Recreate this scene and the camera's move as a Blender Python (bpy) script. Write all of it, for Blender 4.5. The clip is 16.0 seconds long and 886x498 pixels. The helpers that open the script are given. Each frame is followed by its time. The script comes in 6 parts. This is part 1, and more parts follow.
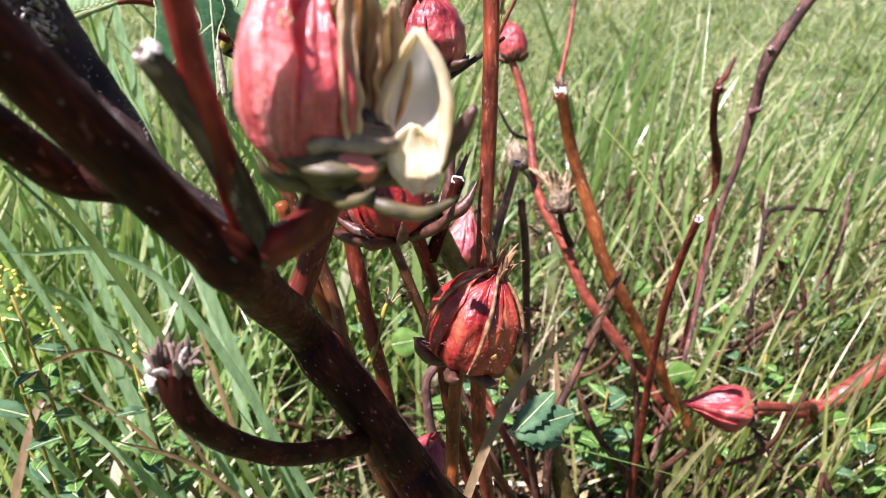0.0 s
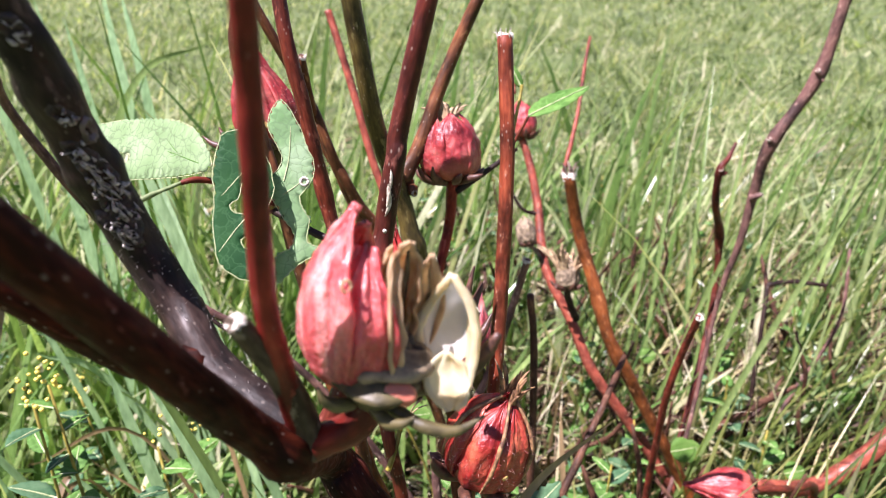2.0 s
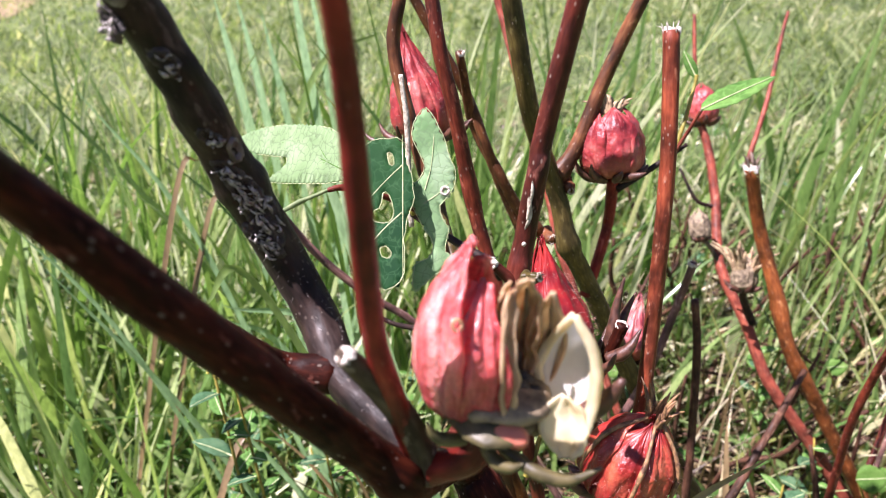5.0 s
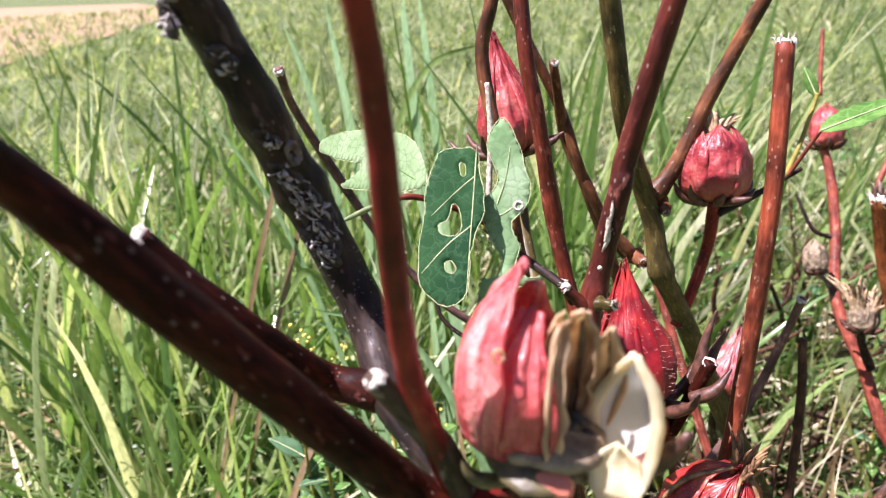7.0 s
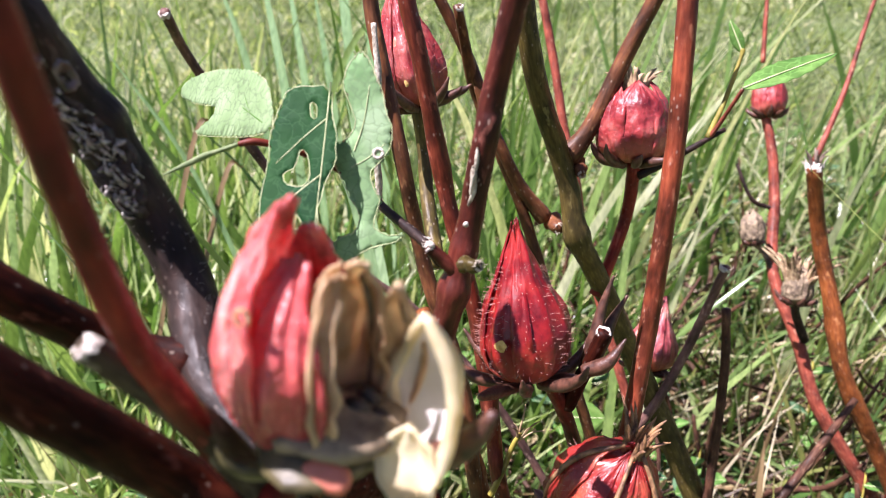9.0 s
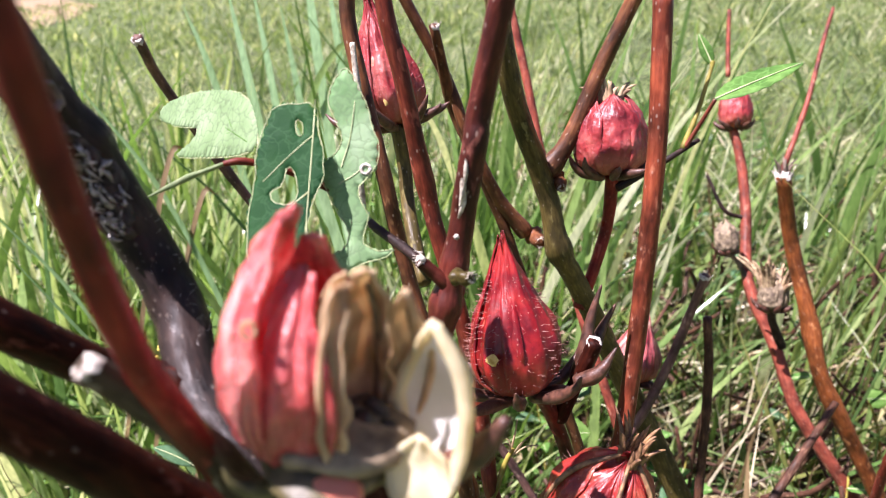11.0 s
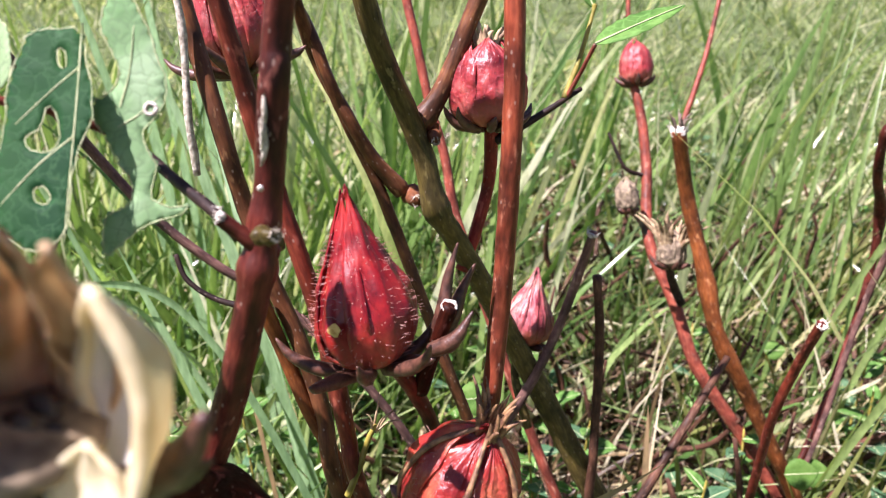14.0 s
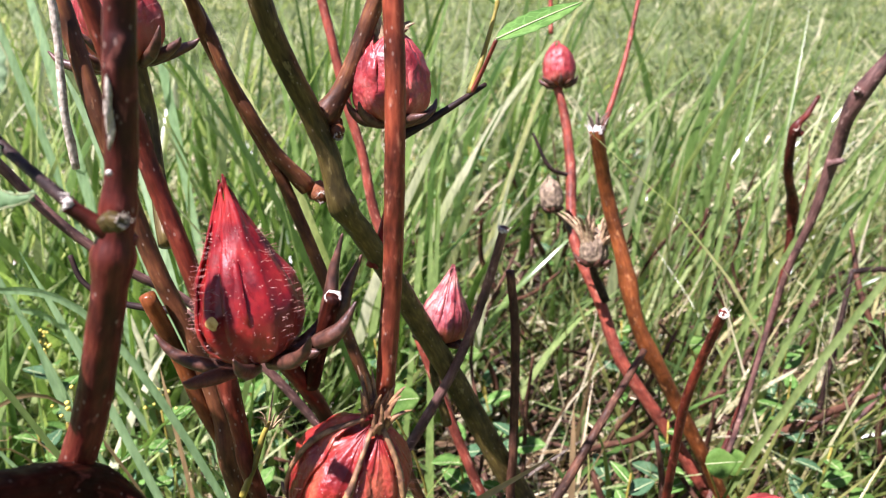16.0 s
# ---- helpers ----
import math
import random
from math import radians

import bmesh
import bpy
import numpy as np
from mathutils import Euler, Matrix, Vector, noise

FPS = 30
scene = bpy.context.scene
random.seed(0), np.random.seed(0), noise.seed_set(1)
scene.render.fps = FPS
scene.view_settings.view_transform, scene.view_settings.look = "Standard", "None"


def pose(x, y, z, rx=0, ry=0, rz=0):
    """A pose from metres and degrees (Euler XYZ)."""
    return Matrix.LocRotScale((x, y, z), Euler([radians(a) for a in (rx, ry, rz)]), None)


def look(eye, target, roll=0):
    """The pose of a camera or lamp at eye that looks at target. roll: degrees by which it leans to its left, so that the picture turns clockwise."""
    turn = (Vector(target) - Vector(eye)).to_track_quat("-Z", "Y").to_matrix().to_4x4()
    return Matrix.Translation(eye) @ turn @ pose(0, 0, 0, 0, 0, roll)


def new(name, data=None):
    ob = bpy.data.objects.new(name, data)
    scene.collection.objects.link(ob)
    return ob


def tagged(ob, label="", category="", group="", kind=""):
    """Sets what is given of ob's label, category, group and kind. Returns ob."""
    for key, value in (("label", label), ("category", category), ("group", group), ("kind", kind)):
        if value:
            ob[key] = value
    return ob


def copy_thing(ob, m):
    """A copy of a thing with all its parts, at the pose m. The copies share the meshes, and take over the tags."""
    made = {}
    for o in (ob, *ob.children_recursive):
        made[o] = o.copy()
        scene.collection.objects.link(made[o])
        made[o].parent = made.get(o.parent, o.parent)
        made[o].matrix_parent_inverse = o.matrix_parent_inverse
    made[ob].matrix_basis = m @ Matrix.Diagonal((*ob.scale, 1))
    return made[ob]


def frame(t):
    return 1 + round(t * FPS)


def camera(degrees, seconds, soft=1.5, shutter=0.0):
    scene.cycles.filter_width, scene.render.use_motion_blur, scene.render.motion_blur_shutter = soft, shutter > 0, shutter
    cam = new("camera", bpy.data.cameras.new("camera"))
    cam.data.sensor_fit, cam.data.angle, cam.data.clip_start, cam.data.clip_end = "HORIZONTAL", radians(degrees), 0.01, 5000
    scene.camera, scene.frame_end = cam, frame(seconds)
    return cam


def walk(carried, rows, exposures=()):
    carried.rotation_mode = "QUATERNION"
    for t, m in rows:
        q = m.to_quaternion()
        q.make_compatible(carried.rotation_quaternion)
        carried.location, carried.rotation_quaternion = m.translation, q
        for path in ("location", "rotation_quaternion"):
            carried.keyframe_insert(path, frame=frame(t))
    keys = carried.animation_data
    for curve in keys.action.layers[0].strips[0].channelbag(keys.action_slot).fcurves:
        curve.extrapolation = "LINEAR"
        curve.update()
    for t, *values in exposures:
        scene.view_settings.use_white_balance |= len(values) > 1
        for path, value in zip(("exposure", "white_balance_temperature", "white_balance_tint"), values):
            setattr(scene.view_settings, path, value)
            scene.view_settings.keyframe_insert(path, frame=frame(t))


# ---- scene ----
cam = camera(64.8, 16.0, 1.0)
cam.data.dof.use_dof = True
cam.data.dof.focus_distance = 0.24
cam.data.dof.aperture_fstop = 20.0
PATH = [
    (0.0, 0.0017, 0.0090, 0.4954, 65.23, 1.05, 0.59),
    (0.5, 0.0058, 0.0085, 0.5015, 66.38, 1.16, 0.84),
    (1.0, 0.0021, 0.0100, 0.5138, 67.09, 0.47, 0.77),
    (1.5, -0.0006, 0.0058, 0.5274, 67.78, 0.24, 0.99),
    (2.0, -0.0024, 0.0035, 0.5356, 68.02, 0.22, 1.42),
    (2.5, -0.0022, 0.0021, 0.5412, 68.03, 0.42, 2.09),
    (3.0, -0.0004, 0.0052, 0.5455, 67.87, 0.88, 4.01),
    (3.5, 0.0008, 0.0076, 0.5493, 67.80, 1.28, 6.55),
    (4.0, 0.0025, 0.0088, 0.5501, 67.53, 1.86, 8.28),
    (4.5, 0.0044, 0.0128, 0.5462, 66.96, 2.44, 10.98),
    (5.0, 0.0062, 0.0144, 0.5432, 66.43, 3.24, 15.42),
    (5.2, 0.0071, 0.0141, 0.5441, 66.43, 3.25, 16.43),
    (7.3, 0.0126, 0.0350, 0.5373, 67.83, 2.84, 25.08),
    (7.5, 0.0141, 0.0418, 0.5331, 66.93, 2.49, 25.01),
    (8.0, 0.0204, 0.0514, 0.5366, 66.95, 1.97, 23.78),
    (8.5, 0.0266, 0.0535, 0.5309, 65.70, 1.69, 23.11),
    (8.7, 0.0288, 0.0559, 0.5275, 65.50, 1.48, 22.62),
    (10.8, 0.0259, 0.0539, 0.5218, 67.33, 2.87, 19.28),
    (11.0, 0.0249, 0.0540, 0.5232, 67.38, 2.64, 19.27),
    (11.5, 0.0256, 0.0601, 0.5274, 67.57, 2.64, 18.76),
    (12.0, 0.0249, 0.0678, 0.5278, 67.22, 3.17, 17.75),
    (12.5, 0.0297, 0.0727, 0.5227, 66.12, 2.57, 17.12),
    (13.0, 0.0343, 0.0762, 0.5175, 65.30, 2.34, 16.11),
    (13.5, 0.0373, 0.0784, 0.5122, 64.47, 2.22, 15.35),
    (14.0, 0.0415, 0.0800, 0.5105, 64.48, 1.56, 13.39),
    (14.5, 0.0437, 0.0796, 0.5115, 64.71, 1.24, 11.96),
    (15.0, 0.0486, 0.0794, 0.5115, 64.43, 1.51, 11.59),
    (15.5, 0.0541, 0.0801, 0.5105, 64.92, 1.57, 11.25),
    (16.0, 0.0590, 0.0825, 0.5055, 64.96, 0.67, 9.28),
]
walk(cam, [(t, pose(x, y, z, rx, ry, rz)) for t, x, y, z, rx, ry, rz in PATH], [(0.0, 1.5, 6050, 31), (16.0, 1.5, 6050, 31)])

# world, sun
SUN = Vector((-0.37, -0.25, 0.895)).normalized()
world = bpy.data.worlds.new("sky")
scene.world = world
world.use_nodes = True
wn = world.node_tree.nodes
sky = wn.new("ShaderNodeTexSky")
sky.sky_type = "NISHITA"
sky.sun_disc = False
sky.sun_elevation = math.asin(SUN.z)
sky.sun_rotation = math.atan2(SUN.x, SUN.y)
wn["Background"].inputs["Strength"].default_value = 0.04
world.node_tree.links.new(sky.outputs[0], wn["Background"].inputs["Color"])
sun = new("sun", bpy.data.lights.new("sun", "SUN"))
sun.data.energy, sun.data.angle, sun.data.color = 5.0, radians(0.55), (1.0, 0.96, 0.90)
sun.matrix_world = look(SUN * 20, (0, 0, 0))

# ---- materials ----
def material(name):
    m = bpy.data.materials.new(name)
    m.use_nodes = True
    nt = m.node_tree
    return m, nt, nt.nodes, nt.links, nt.nodes["Principled BSDF"]


def ramp(nodes, links, fac, stops):
    r = nodes.new("ShaderNodeValToRGB")
    while len(r.color_ramp.elements) < len(stops):
        r.color_ramp.elements.new(0.5)
    for e, (p, c) in zip(r.color_ramp.elements, stops):
        e.position, e.color = p, (*c, 1)
    links.new(fac, r.inputs[0])
    return r.outputs[0]


def tex(nodes, links, kind, scale, detail=4.0, stretch=None, coord="Object"):
    tc = nodes.new("ShaderNodeAttribute" if coord == "Vector" else "ShaderNodeTexCoord")
    if coord == "Vector":
        tc.attribute_name = "bark"
    n = nodes.new(kind)
    n.inputs["Scale"].default_value = scale
    if kind == "ShaderNodeTexNoise":
        n.inputs["Detail"].default_value = detail
    src = tc.outputs[coord]
    if stretch:
        mp = nodes.new("ShaderNodeMapping")
        mp.inputs["Scale"].default_value = stretch
        links.new(src, mp.inputs[0])
        src = mp.outputs[0]
    links.new(src, n.inputs["Vector"])
    return n


def mixed(nodes, links, fac, a, b, blend="MIX"):
    m = nodes.new("ShaderNodeMix")
    m.data_type, m.blend_type = "RGBA", blend
    if isinstance(fac, (int, float)):
        m.inputs[0].default_value = fac
    else:
        links.new(fac, m.inputs[0])
    for v, s in ((a, m.inputs[6]), (b, m.inputs[7])):
        if isinstance(v, tuple):
            s.default_value = (*v, 1)
        else:
            links.new(v, s)
    return m.outputs[2]


def bump(nodes, links, height, bsdf, strength, distance):
    b = nodes.new("ShaderNodeBump")
    b.inputs["Strength"].default_value, b.inputs["Distance"].default_value = strength, distance
    links.new(height, b.inputs["Height"])
    links.new(b.outputs[0], bsdf.inputs["Normal"])


def stem_material(name, dark, mid, light, spots=0.22, rough=0.38, spot_scale=420, shine=0.22):
    """Smooth bark with lengthwise streaks, pale lenticels and fine relief."""
    m, nt, nodes, links, bsdf = material(name)
    streak = tex(nodes, links, "ShaderNodeTexNoise", 800, 5, (1, 1, 0.22), "Vector")
    patch = tex(nodes, links, "ShaderNodeTexNoise", 85, 4, (1, 1, 0.8), "Vector")
    scuff = tex(nodes, links, "ShaderNodeTexNoise", 300, 5, (1, 1, 0.5), "Vector")
    base = ramp(nodes, links, streak.outputs[0], [(0.22, dark), (0.52, mid), (0.85, light)])
    tint = ramp(nodes, links, patch.outputs[0], [(0.34, (0.32, 0.34, 0.36)), (0.52, (0.85, 0.82, 0.82)), (0.66, (1.25, 1.2, 1.15))])
    base = mixed(nodes, links, 1.0, base, tint, "MULTIPLY")
    worn = ramp(nodes, links, scuff.outputs[0], [(0.62, (0, 0, 0)), (0.70, (0.5, 0.5, 0.5))])
    base = mixed(nodes, links, worn, base, tuple(min(0.5, c * 1.7 + 0.03) for c in light))
    cell = tex(nodes, links, "ShaderNodeTexVoronoi", spot_scale, stretch=(1, 1, 0.6), coord="Vector")
    dots = ramp(nodes, links, cell.outputs["Distance"], [(0.10, (1, 1, 1)), (0.17, (0, 0, 0))])
    fac = nodes.new("ShaderNodeMath")
    fac.operation = "MULTIPLY"
    fac.inputs[1].default_value = spots
    links.new(dots, fac.inputs[0])
    base = mixed(nodes, links, fac.outputs[0], base, (0.62, 0.50, 0.40))
    links.new(base, bsdf.inputs["Base Color"])
    bsdf.inputs["Roughness"].default_value = rough
    bsdf.inputs["Specular IOR Level"].default_value = shine
    rough_map = ramp(nodes, links, scuff.outputs[0], [(0.35, (rough - 0.1,) * 3), (0.65, (rough + 0.25,) * 3)])
    links.new(rough_map, bsdf.inputs["Roughness"])
    bump(nodes, links, mixed(nodes, links, 0.5, streak.outputs[0], scuff.outputs[0]), bsdf, 0.6, 0.0007)
    return m


def flesh_material(name, deep, mid, pale, veins=0.22, rough=0.33, glow=0.12, coat=0.25, sheer=0.22, tip=None, grain=110, relief=0.0004, along=None, stains=1.0, foot=None):
    """Waxy fleshy sepal with lengthwise veins, blotches and small pale pimples."""
    m, nt, nodes, links, bsdf = material(name)
    blotch = tex(nodes, links, "ShaderNodeTexNoise", grain, 5, along)
    fine = tex(nodes, links, "ShaderNodeTexNoise", 700, 3)
    base = ramp(nodes, links, blotch.outputs[0], [(0.30, deep), (0.50, mid), (0.74, pale)])
    shade = ramp(nodes, links, fine.outputs[0], [(0.3, (0.75, 0.72, 0.72)), (0.7, (1.1, 1.1, 1.1))])
    base = mixed(nodes, links, 0.8, base, shade, "MULTIPLY")
    stain = tex(nodes, links, "ShaderNodeTexNoise", 62, 5)
    base = mixed(nodes, links, stains, base, ramp(nodes, links, stain.outputs[0], [(0.36, (0.42, 0.36, 0.46)), (0.50, (0.95, 0.92, 0.95)), (0.66, (1.12, 1.1, 1.05))]), "MULTIPLY")
    uv = nodes.new("ShaderNodeUVMap")
    wave = nodes.new("ShaderNodeTexWave")
    wave.bands_direction = "X"
    wave.inputs["Scale"].default_value, wave.inputs["Distortion"].default_value = 1.3, 5.0
    wave.inputs["Detail"].default_value, wave.inputs["Detail Scale"].default_value = 2.0, 3.0
    links.new(uv.outputs[0], wave.inputs["Vector"])
    vein = ramp(nodes, links, wave.outputs["Fac"], [(0.0, (0, 0, 0)), (0.75, (0, 0, 0)), (1.0, (veins, veins, veins))])
    base = mixed(nodes, links, vein, base, tuple(c * 0.45 for c in deep))
    if tip:
        sep = nodes.new("ShaderNodeSeparateXYZ")
        links.new(uv.outputs[0], sep.inputs[0])
        jag = nodes.new("ShaderNodeMath")
        jag.operation = "MULTIPLY_ADD"
        jag.inputs[1].default_value = 0.45
        links.new(blotch.outputs[0], jag.inputs[0])
        links.new(sep.outputs[1], jag.inputs[2])
        base = mixed(nodes, links, ramp(nodes, links, jag.outputs[0], [(1.04, (0, 0, 0)), (1.26, (1, 1, 1))]), base, tip)
    if foot:
        rise = nodes.new("ShaderNodeSeparateXYZ")
        links.new(uv.outputs[0], rise.inputs[0])
        wob = nodes.new("ShaderNodeMath")
        wob.operation = "MULTIPLY_ADD"
        wob.inputs[1].default_value = 0.30
        links.new(blotch.outputs[0], wob.inputs[0])
        links.new(rise.outputs[1], wob.inputs[2])
        base = mixed(nodes, links, ramp(nodes, links, wob.outputs[0], [(0.14, (0.8, 0.8, 0.8)), (0.42, (0, 0, 0))]), base, foot)
    cell = tex(nodes, links, "ShaderNodeTexVoronoi", 520)
    dots = ramp(nodes, links, cell.outputs["Distance"], [(0.07, (0.55, 0.55, 0.55)), (0.13, (0, 0, 0))])
    base = mixed(nodes, links, dots, base, (0.75, 0.42, 0.32))
    links.new(base, bsdf.inputs["Base Color"])
    bsdf.inputs["Roughness"].default_value = rough
    bsdf.inputs["Subsurface Weight"].default_value = glow
    bsdf.inputs["Subsurface Radius"].default_value = (1.0, 0.25, 0.15)
    bsdf.inputs["Subsurface Scale"].default_value = 0.002
    bsdf.inputs["Coat Weight"].default_value = coat
    bsdf.inputs["Coat Roughness"].default_value = 0.25
    add = nodes.new("ShaderNodeMath")
    links.new(wave.outputs["Fac"], add.inputs[0])
    links.new(fine.outputs[0], add.inputs[1])
    if relief > 0.0004:
        more = nodes.new("ShaderNodeMath")
        more.operation = "MULTIPLY_ADD"
        more.inputs[1].default_value = 2.5
        links.new(blotch.outputs[0], more.inputs[0])
        links.new(add.outputs[0], more.inputs[2])
        add = more
    bump(nodes, links, add.outputs[0], bsdf, 0.25 if relief <= 0.0004 else 0.6, relief)
    tr = nodes.new("ShaderNodeBsdfTranslucent")
    links.new(mixed(nodes, links, 1.0, base, (1.5, 1.2, 1.2), "MULTIPLY"), tr.inputs["Color"])
    mx = nodes.new("ShaderNodeMixShader")
    mx.inputs[0].default_value = sheer
    links.new(bsdf.outputs[0], mx.inputs[1])
    links.new(tr.outputs[0], mx.inputs[2])
    links.new(mx.outputs[0], nodes["Material Output"].inputs["Surface"])
    return m


def blade_material(name, stops, rough=0.33, through_light=0.45, along=(1, 1, 0.3), patches=5.5, sway=0.29):
    """Thin leaf that lets light through; each blade takes its own tint."""
    m, nt, nodes, links, bsdf = material(name)
    geo = nodes.new("ShaderNodeNewGeometry")
    patch = tex(nodes, links, "ShaderNodeTexNoise", patches, 5, (1, 1, 0.2))
    lift = nodes.new("ShaderNodeMapRange")
    lift.inputs["From Min"].default_value, lift.inputs["From Max"].default_value = 0.32, 0.68
    lift.inputs["To Min"].default_value, lift.inputs["To Max"].default_value = -sway, sway
    links.new(patch.outputs[0], lift.inputs["Value"])
    both = nodes.new("ShaderNodeMath")
    both.use_clamp = True
    links.new(geo.outputs["Random Per Island"], both.inputs[0])
    links.new(lift.outputs[0], both.inputs[1])
    base = ramp(nodes, links, both.outputs[0], stops)
    grain = tex(nodes, links, "ShaderNodeTexNoise", 260, 3, along)
    shade = ramp(nodes, links, grain.outputs[0], [(0.3, (0.62, 0.66, 0.6)), (0.7, (1.2, 1.18, 1.15))])
    base = mixed(nodes, links, 0.85, base, shade, "MULTIPLY")
    links.new(base, bsdf.inputs["Base Color"])
    bsdf.inputs["Roughness"].default_value = rough
    bsdf.inputs["Specular IOR Level"].default_value = 0.55
    tr = nodes.new("ShaderNodeBsdfTranslucent")
    bright = mixed(nodes, links, 1.0, base, (1.25, 1.3, 0.75), "MULTIPLY")
    links.new(bright, tr.inputs["Color"])
    mx = nodes.new("ShaderNodeMixShader")
    mx.inputs[0].default_value = through_light
    links.new(bsdf.outputs[0], mx.inputs[1])
    links.new(tr.outputs[0], mx.inputs[2])
    links.new(mx.outputs[0], nodes["Material Output"].inputs["Surface"])
    return m


def leaf_material(name, deep, mid, pale, through_light=0.4, cells=230, net_tone=1.7, net_width=0.10, grain=90):
    """Broad leaf with a net of fine veins."""
    m, nt, nodes, links, bsdf = material(name)
    blotch = tex(nodes, links, "ShaderNodeTexNoise", grain, 4)
    base = ramp(nodes, links, blotch.outputs[0], [(0.3, deep), (0.52, mid), (0.72, pale)])
    cell = tex(nodes, links, "ShaderNodeTexVoronoi", cells)
    warp = tex(nodes, links, "ShaderNodeTexNoise", cells * 0.6, 3)
    shift = nodes.new("ShaderNodeVectorMath")
    shift.operation = "MULTIPLY_ADD"
    shift.inputs[1].default_value = (0.006, 0.006, 0.006)
    links.new(warp.outputs["Color"], shift.inputs[0])
    links.new(cell.inputs["Vector"].links[0].from_socket, shift.inputs[2])
    links.new(shift.outputs[0], cell.inputs["Vector"])
    cell.feature = "DISTANCE_TO_EDGE"
    net = ramp(nodes, links, cell.outputs["Distance"], [(0.0, (0.55, 0.55, 0.55)), (net_width, (0, 0, 0))])
    base = mixed(nodes, links, net, base, tuple(min(1, c * net_tone + 0.02) for c in mid))
    links.new(base, bsdf.inputs["Base Color"])
    bsdf.inputs["Roughness"].default_value = 0.6
    bsdf.inputs["Specular IOR Level"].default_value = 0.12
    bump(nodes, links, cell.outputs["Distance"], bsdf, 0.3, 0.0005)
    tr = nodes.new("ShaderNodeBsdfTranslucent")
    links.new(base, tr.inputs["Color"])
    mx = nodes.new("ShaderNodeMixShader")
    mx.inputs[0].default_value = through_light
    links.new(bsdf.outputs[0], mx.inputs[1])
    links.new(tr.outputs[0], mx.inputs[2])
    links.new(mx.outputs[0], nodes["Material Output"].inputs["Surface"])
    return m


def plain_material(name, dark, light, scale=300, rough=0.6, relief=0.0008, coat=0.0, strength=0.5, stretch=None, sheer=0.0):
    m, nt, nodes, links, bsdf = material(name)
    n = tex(nodes, links, "ShaderNodeTexNoise", scale, 6, stretch)
    base = ramp(nodes, links, n.outputs[0], [(0.33, dark), (0.68, light)])
    links.new(base, bsdf.inputs["Base Color"])
    bsdf.inputs["Roughness"].default_value = rough
    bsdf.inputs["Coat Weight"].default_value = coat
    bump(nodes, links, n.outputs[0], bsdf, strength, relief)
    if sheer:
        tr = nodes.new("ShaderNodeBsdfTranslucent")
        links.new(base, tr.inputs["Color"])
        mx = nodes.new("ShaderNodeMixShader")
        mx.inputs[0].default_value = sheer
        links.new(bsdf.outputs[0], mx.inputs[1])
        links.new(tr.outputs[0], mx.inputs[2])
        links.new(mx.outputs[0], nodes["Material Output"].inputs["Surface"])
    return m


RED_STEM = stem_material("red_bark", (0.0646, 0.0135, 0.0081), (0.1510, 0.0281, 0.0146), (0.2587, 0.0619, 0.0309))
DARK_STEM = stem_material("dark_bark", (0.0110, 0.0026, 0.0013), (0.0329, 0.0058, 0.0025), (0.0862, 0.0168, 0.0066), 0.16, 0.55, shine=0.10)
MAROON_STEM = stem_material("maroon_bark", (0.045, 0.009, 0.006), (0.095, 0.019, 0.012), (0.17, 0.045, 0.026))
BROWN_STEM = stem_material("brown_bark", (0.0722, 0.0309, 0.0122), (0.1444, 0.0534, 0.0225), (0.2100, 0.1010, 0.0328))
GREEN_STEM = stem_material("green_brown_bark", (0.045, 0.034, 0.010), (0.095, 0.070, 0.020), (0.165, 0.135, 0.036), 0.2)
ORANGE_STEM = stem_material("orange_bark", (0.1155, 0.0333, 0.0090), (0.2100, 0.0627, 0.0165), (0.3150, 0.1140, 0.0300), 0.15)
PINK_STEM = stem_material("pink_bark", (0.1365, 0.0333, 0.0210), (0.2625, 0.0617, 0.0375), (0.3780, 0.1330, 0.0750), 0.2)
BRIGHT_RED = stem_material("bright_red_bark", (0.1575, 0.0133, 0.0105), (0.2625, 0.0266, 0.0180), (0.3570, 0.0570, 0.0338), 0.08, 0.34)
WARM_STEM = stem_material("warm_red_brown_bark", (0.1006, 0.0225, 0.0106), (0.2229, 0.0473, 0.0211), (0.3594, 0.0957, 0.0423))
FADED_STEM = stem_material("faded_brown_bark", (0.080, 0.040, 0.034), (0.150, 0.078, 0.062), (0.27, 0.17, 0.13), 0.15, 0.5)
RUST_STEM = stem_material("rusty_dead_stem", (0.045, 0.022, 0.013), (0.095, 0.042, 0.024), (0.17, 0.09, 0.05), 0.1, 0.6)
DEAD_STEM = stem_material("dead_brown_stem", (0.03, 0.018, 0.011), (0.075, 0.040, 0.024), (0.14, 0.08, 0.045), 0.1, 0.6)
FRONT_RED = stem_material("maroon_shoot_bark", (0.0893, 0.0095, 0.0075), (0.1680, 0.0171, 0.0112), (0.2415, 0.0380, 0.0225), 0.05, 0.4)
BLACK_STEM = stem_material("blackened_bark", (0.011, 0.0072, 0.0060), (0.027, 0.0165, 0.0130), (0.058, 0.036, 0.028), 0.10, 0.48, shine=0.22)
TWIG = stem_material("black_twig", (0.012, 0.008, 0.007), (0.03, 0.016, 0.012), (0.07, 0.04, 0.03), 0.15, 0.5)
YELLOW_STEM = stem_material("yellow_green_stalk", (0.18, 0.17, 0.03), (0.32, 0.27, 0.05), (0.42, 0.36, 0.09), 0.1)
GREY_TWIG = stem_material("grey_dead_twig", (0.10, 0.07, 0.055), (0.20, 0.15, 0.11), (0.32, 0.26, 0.2), 0.1, 0.7)
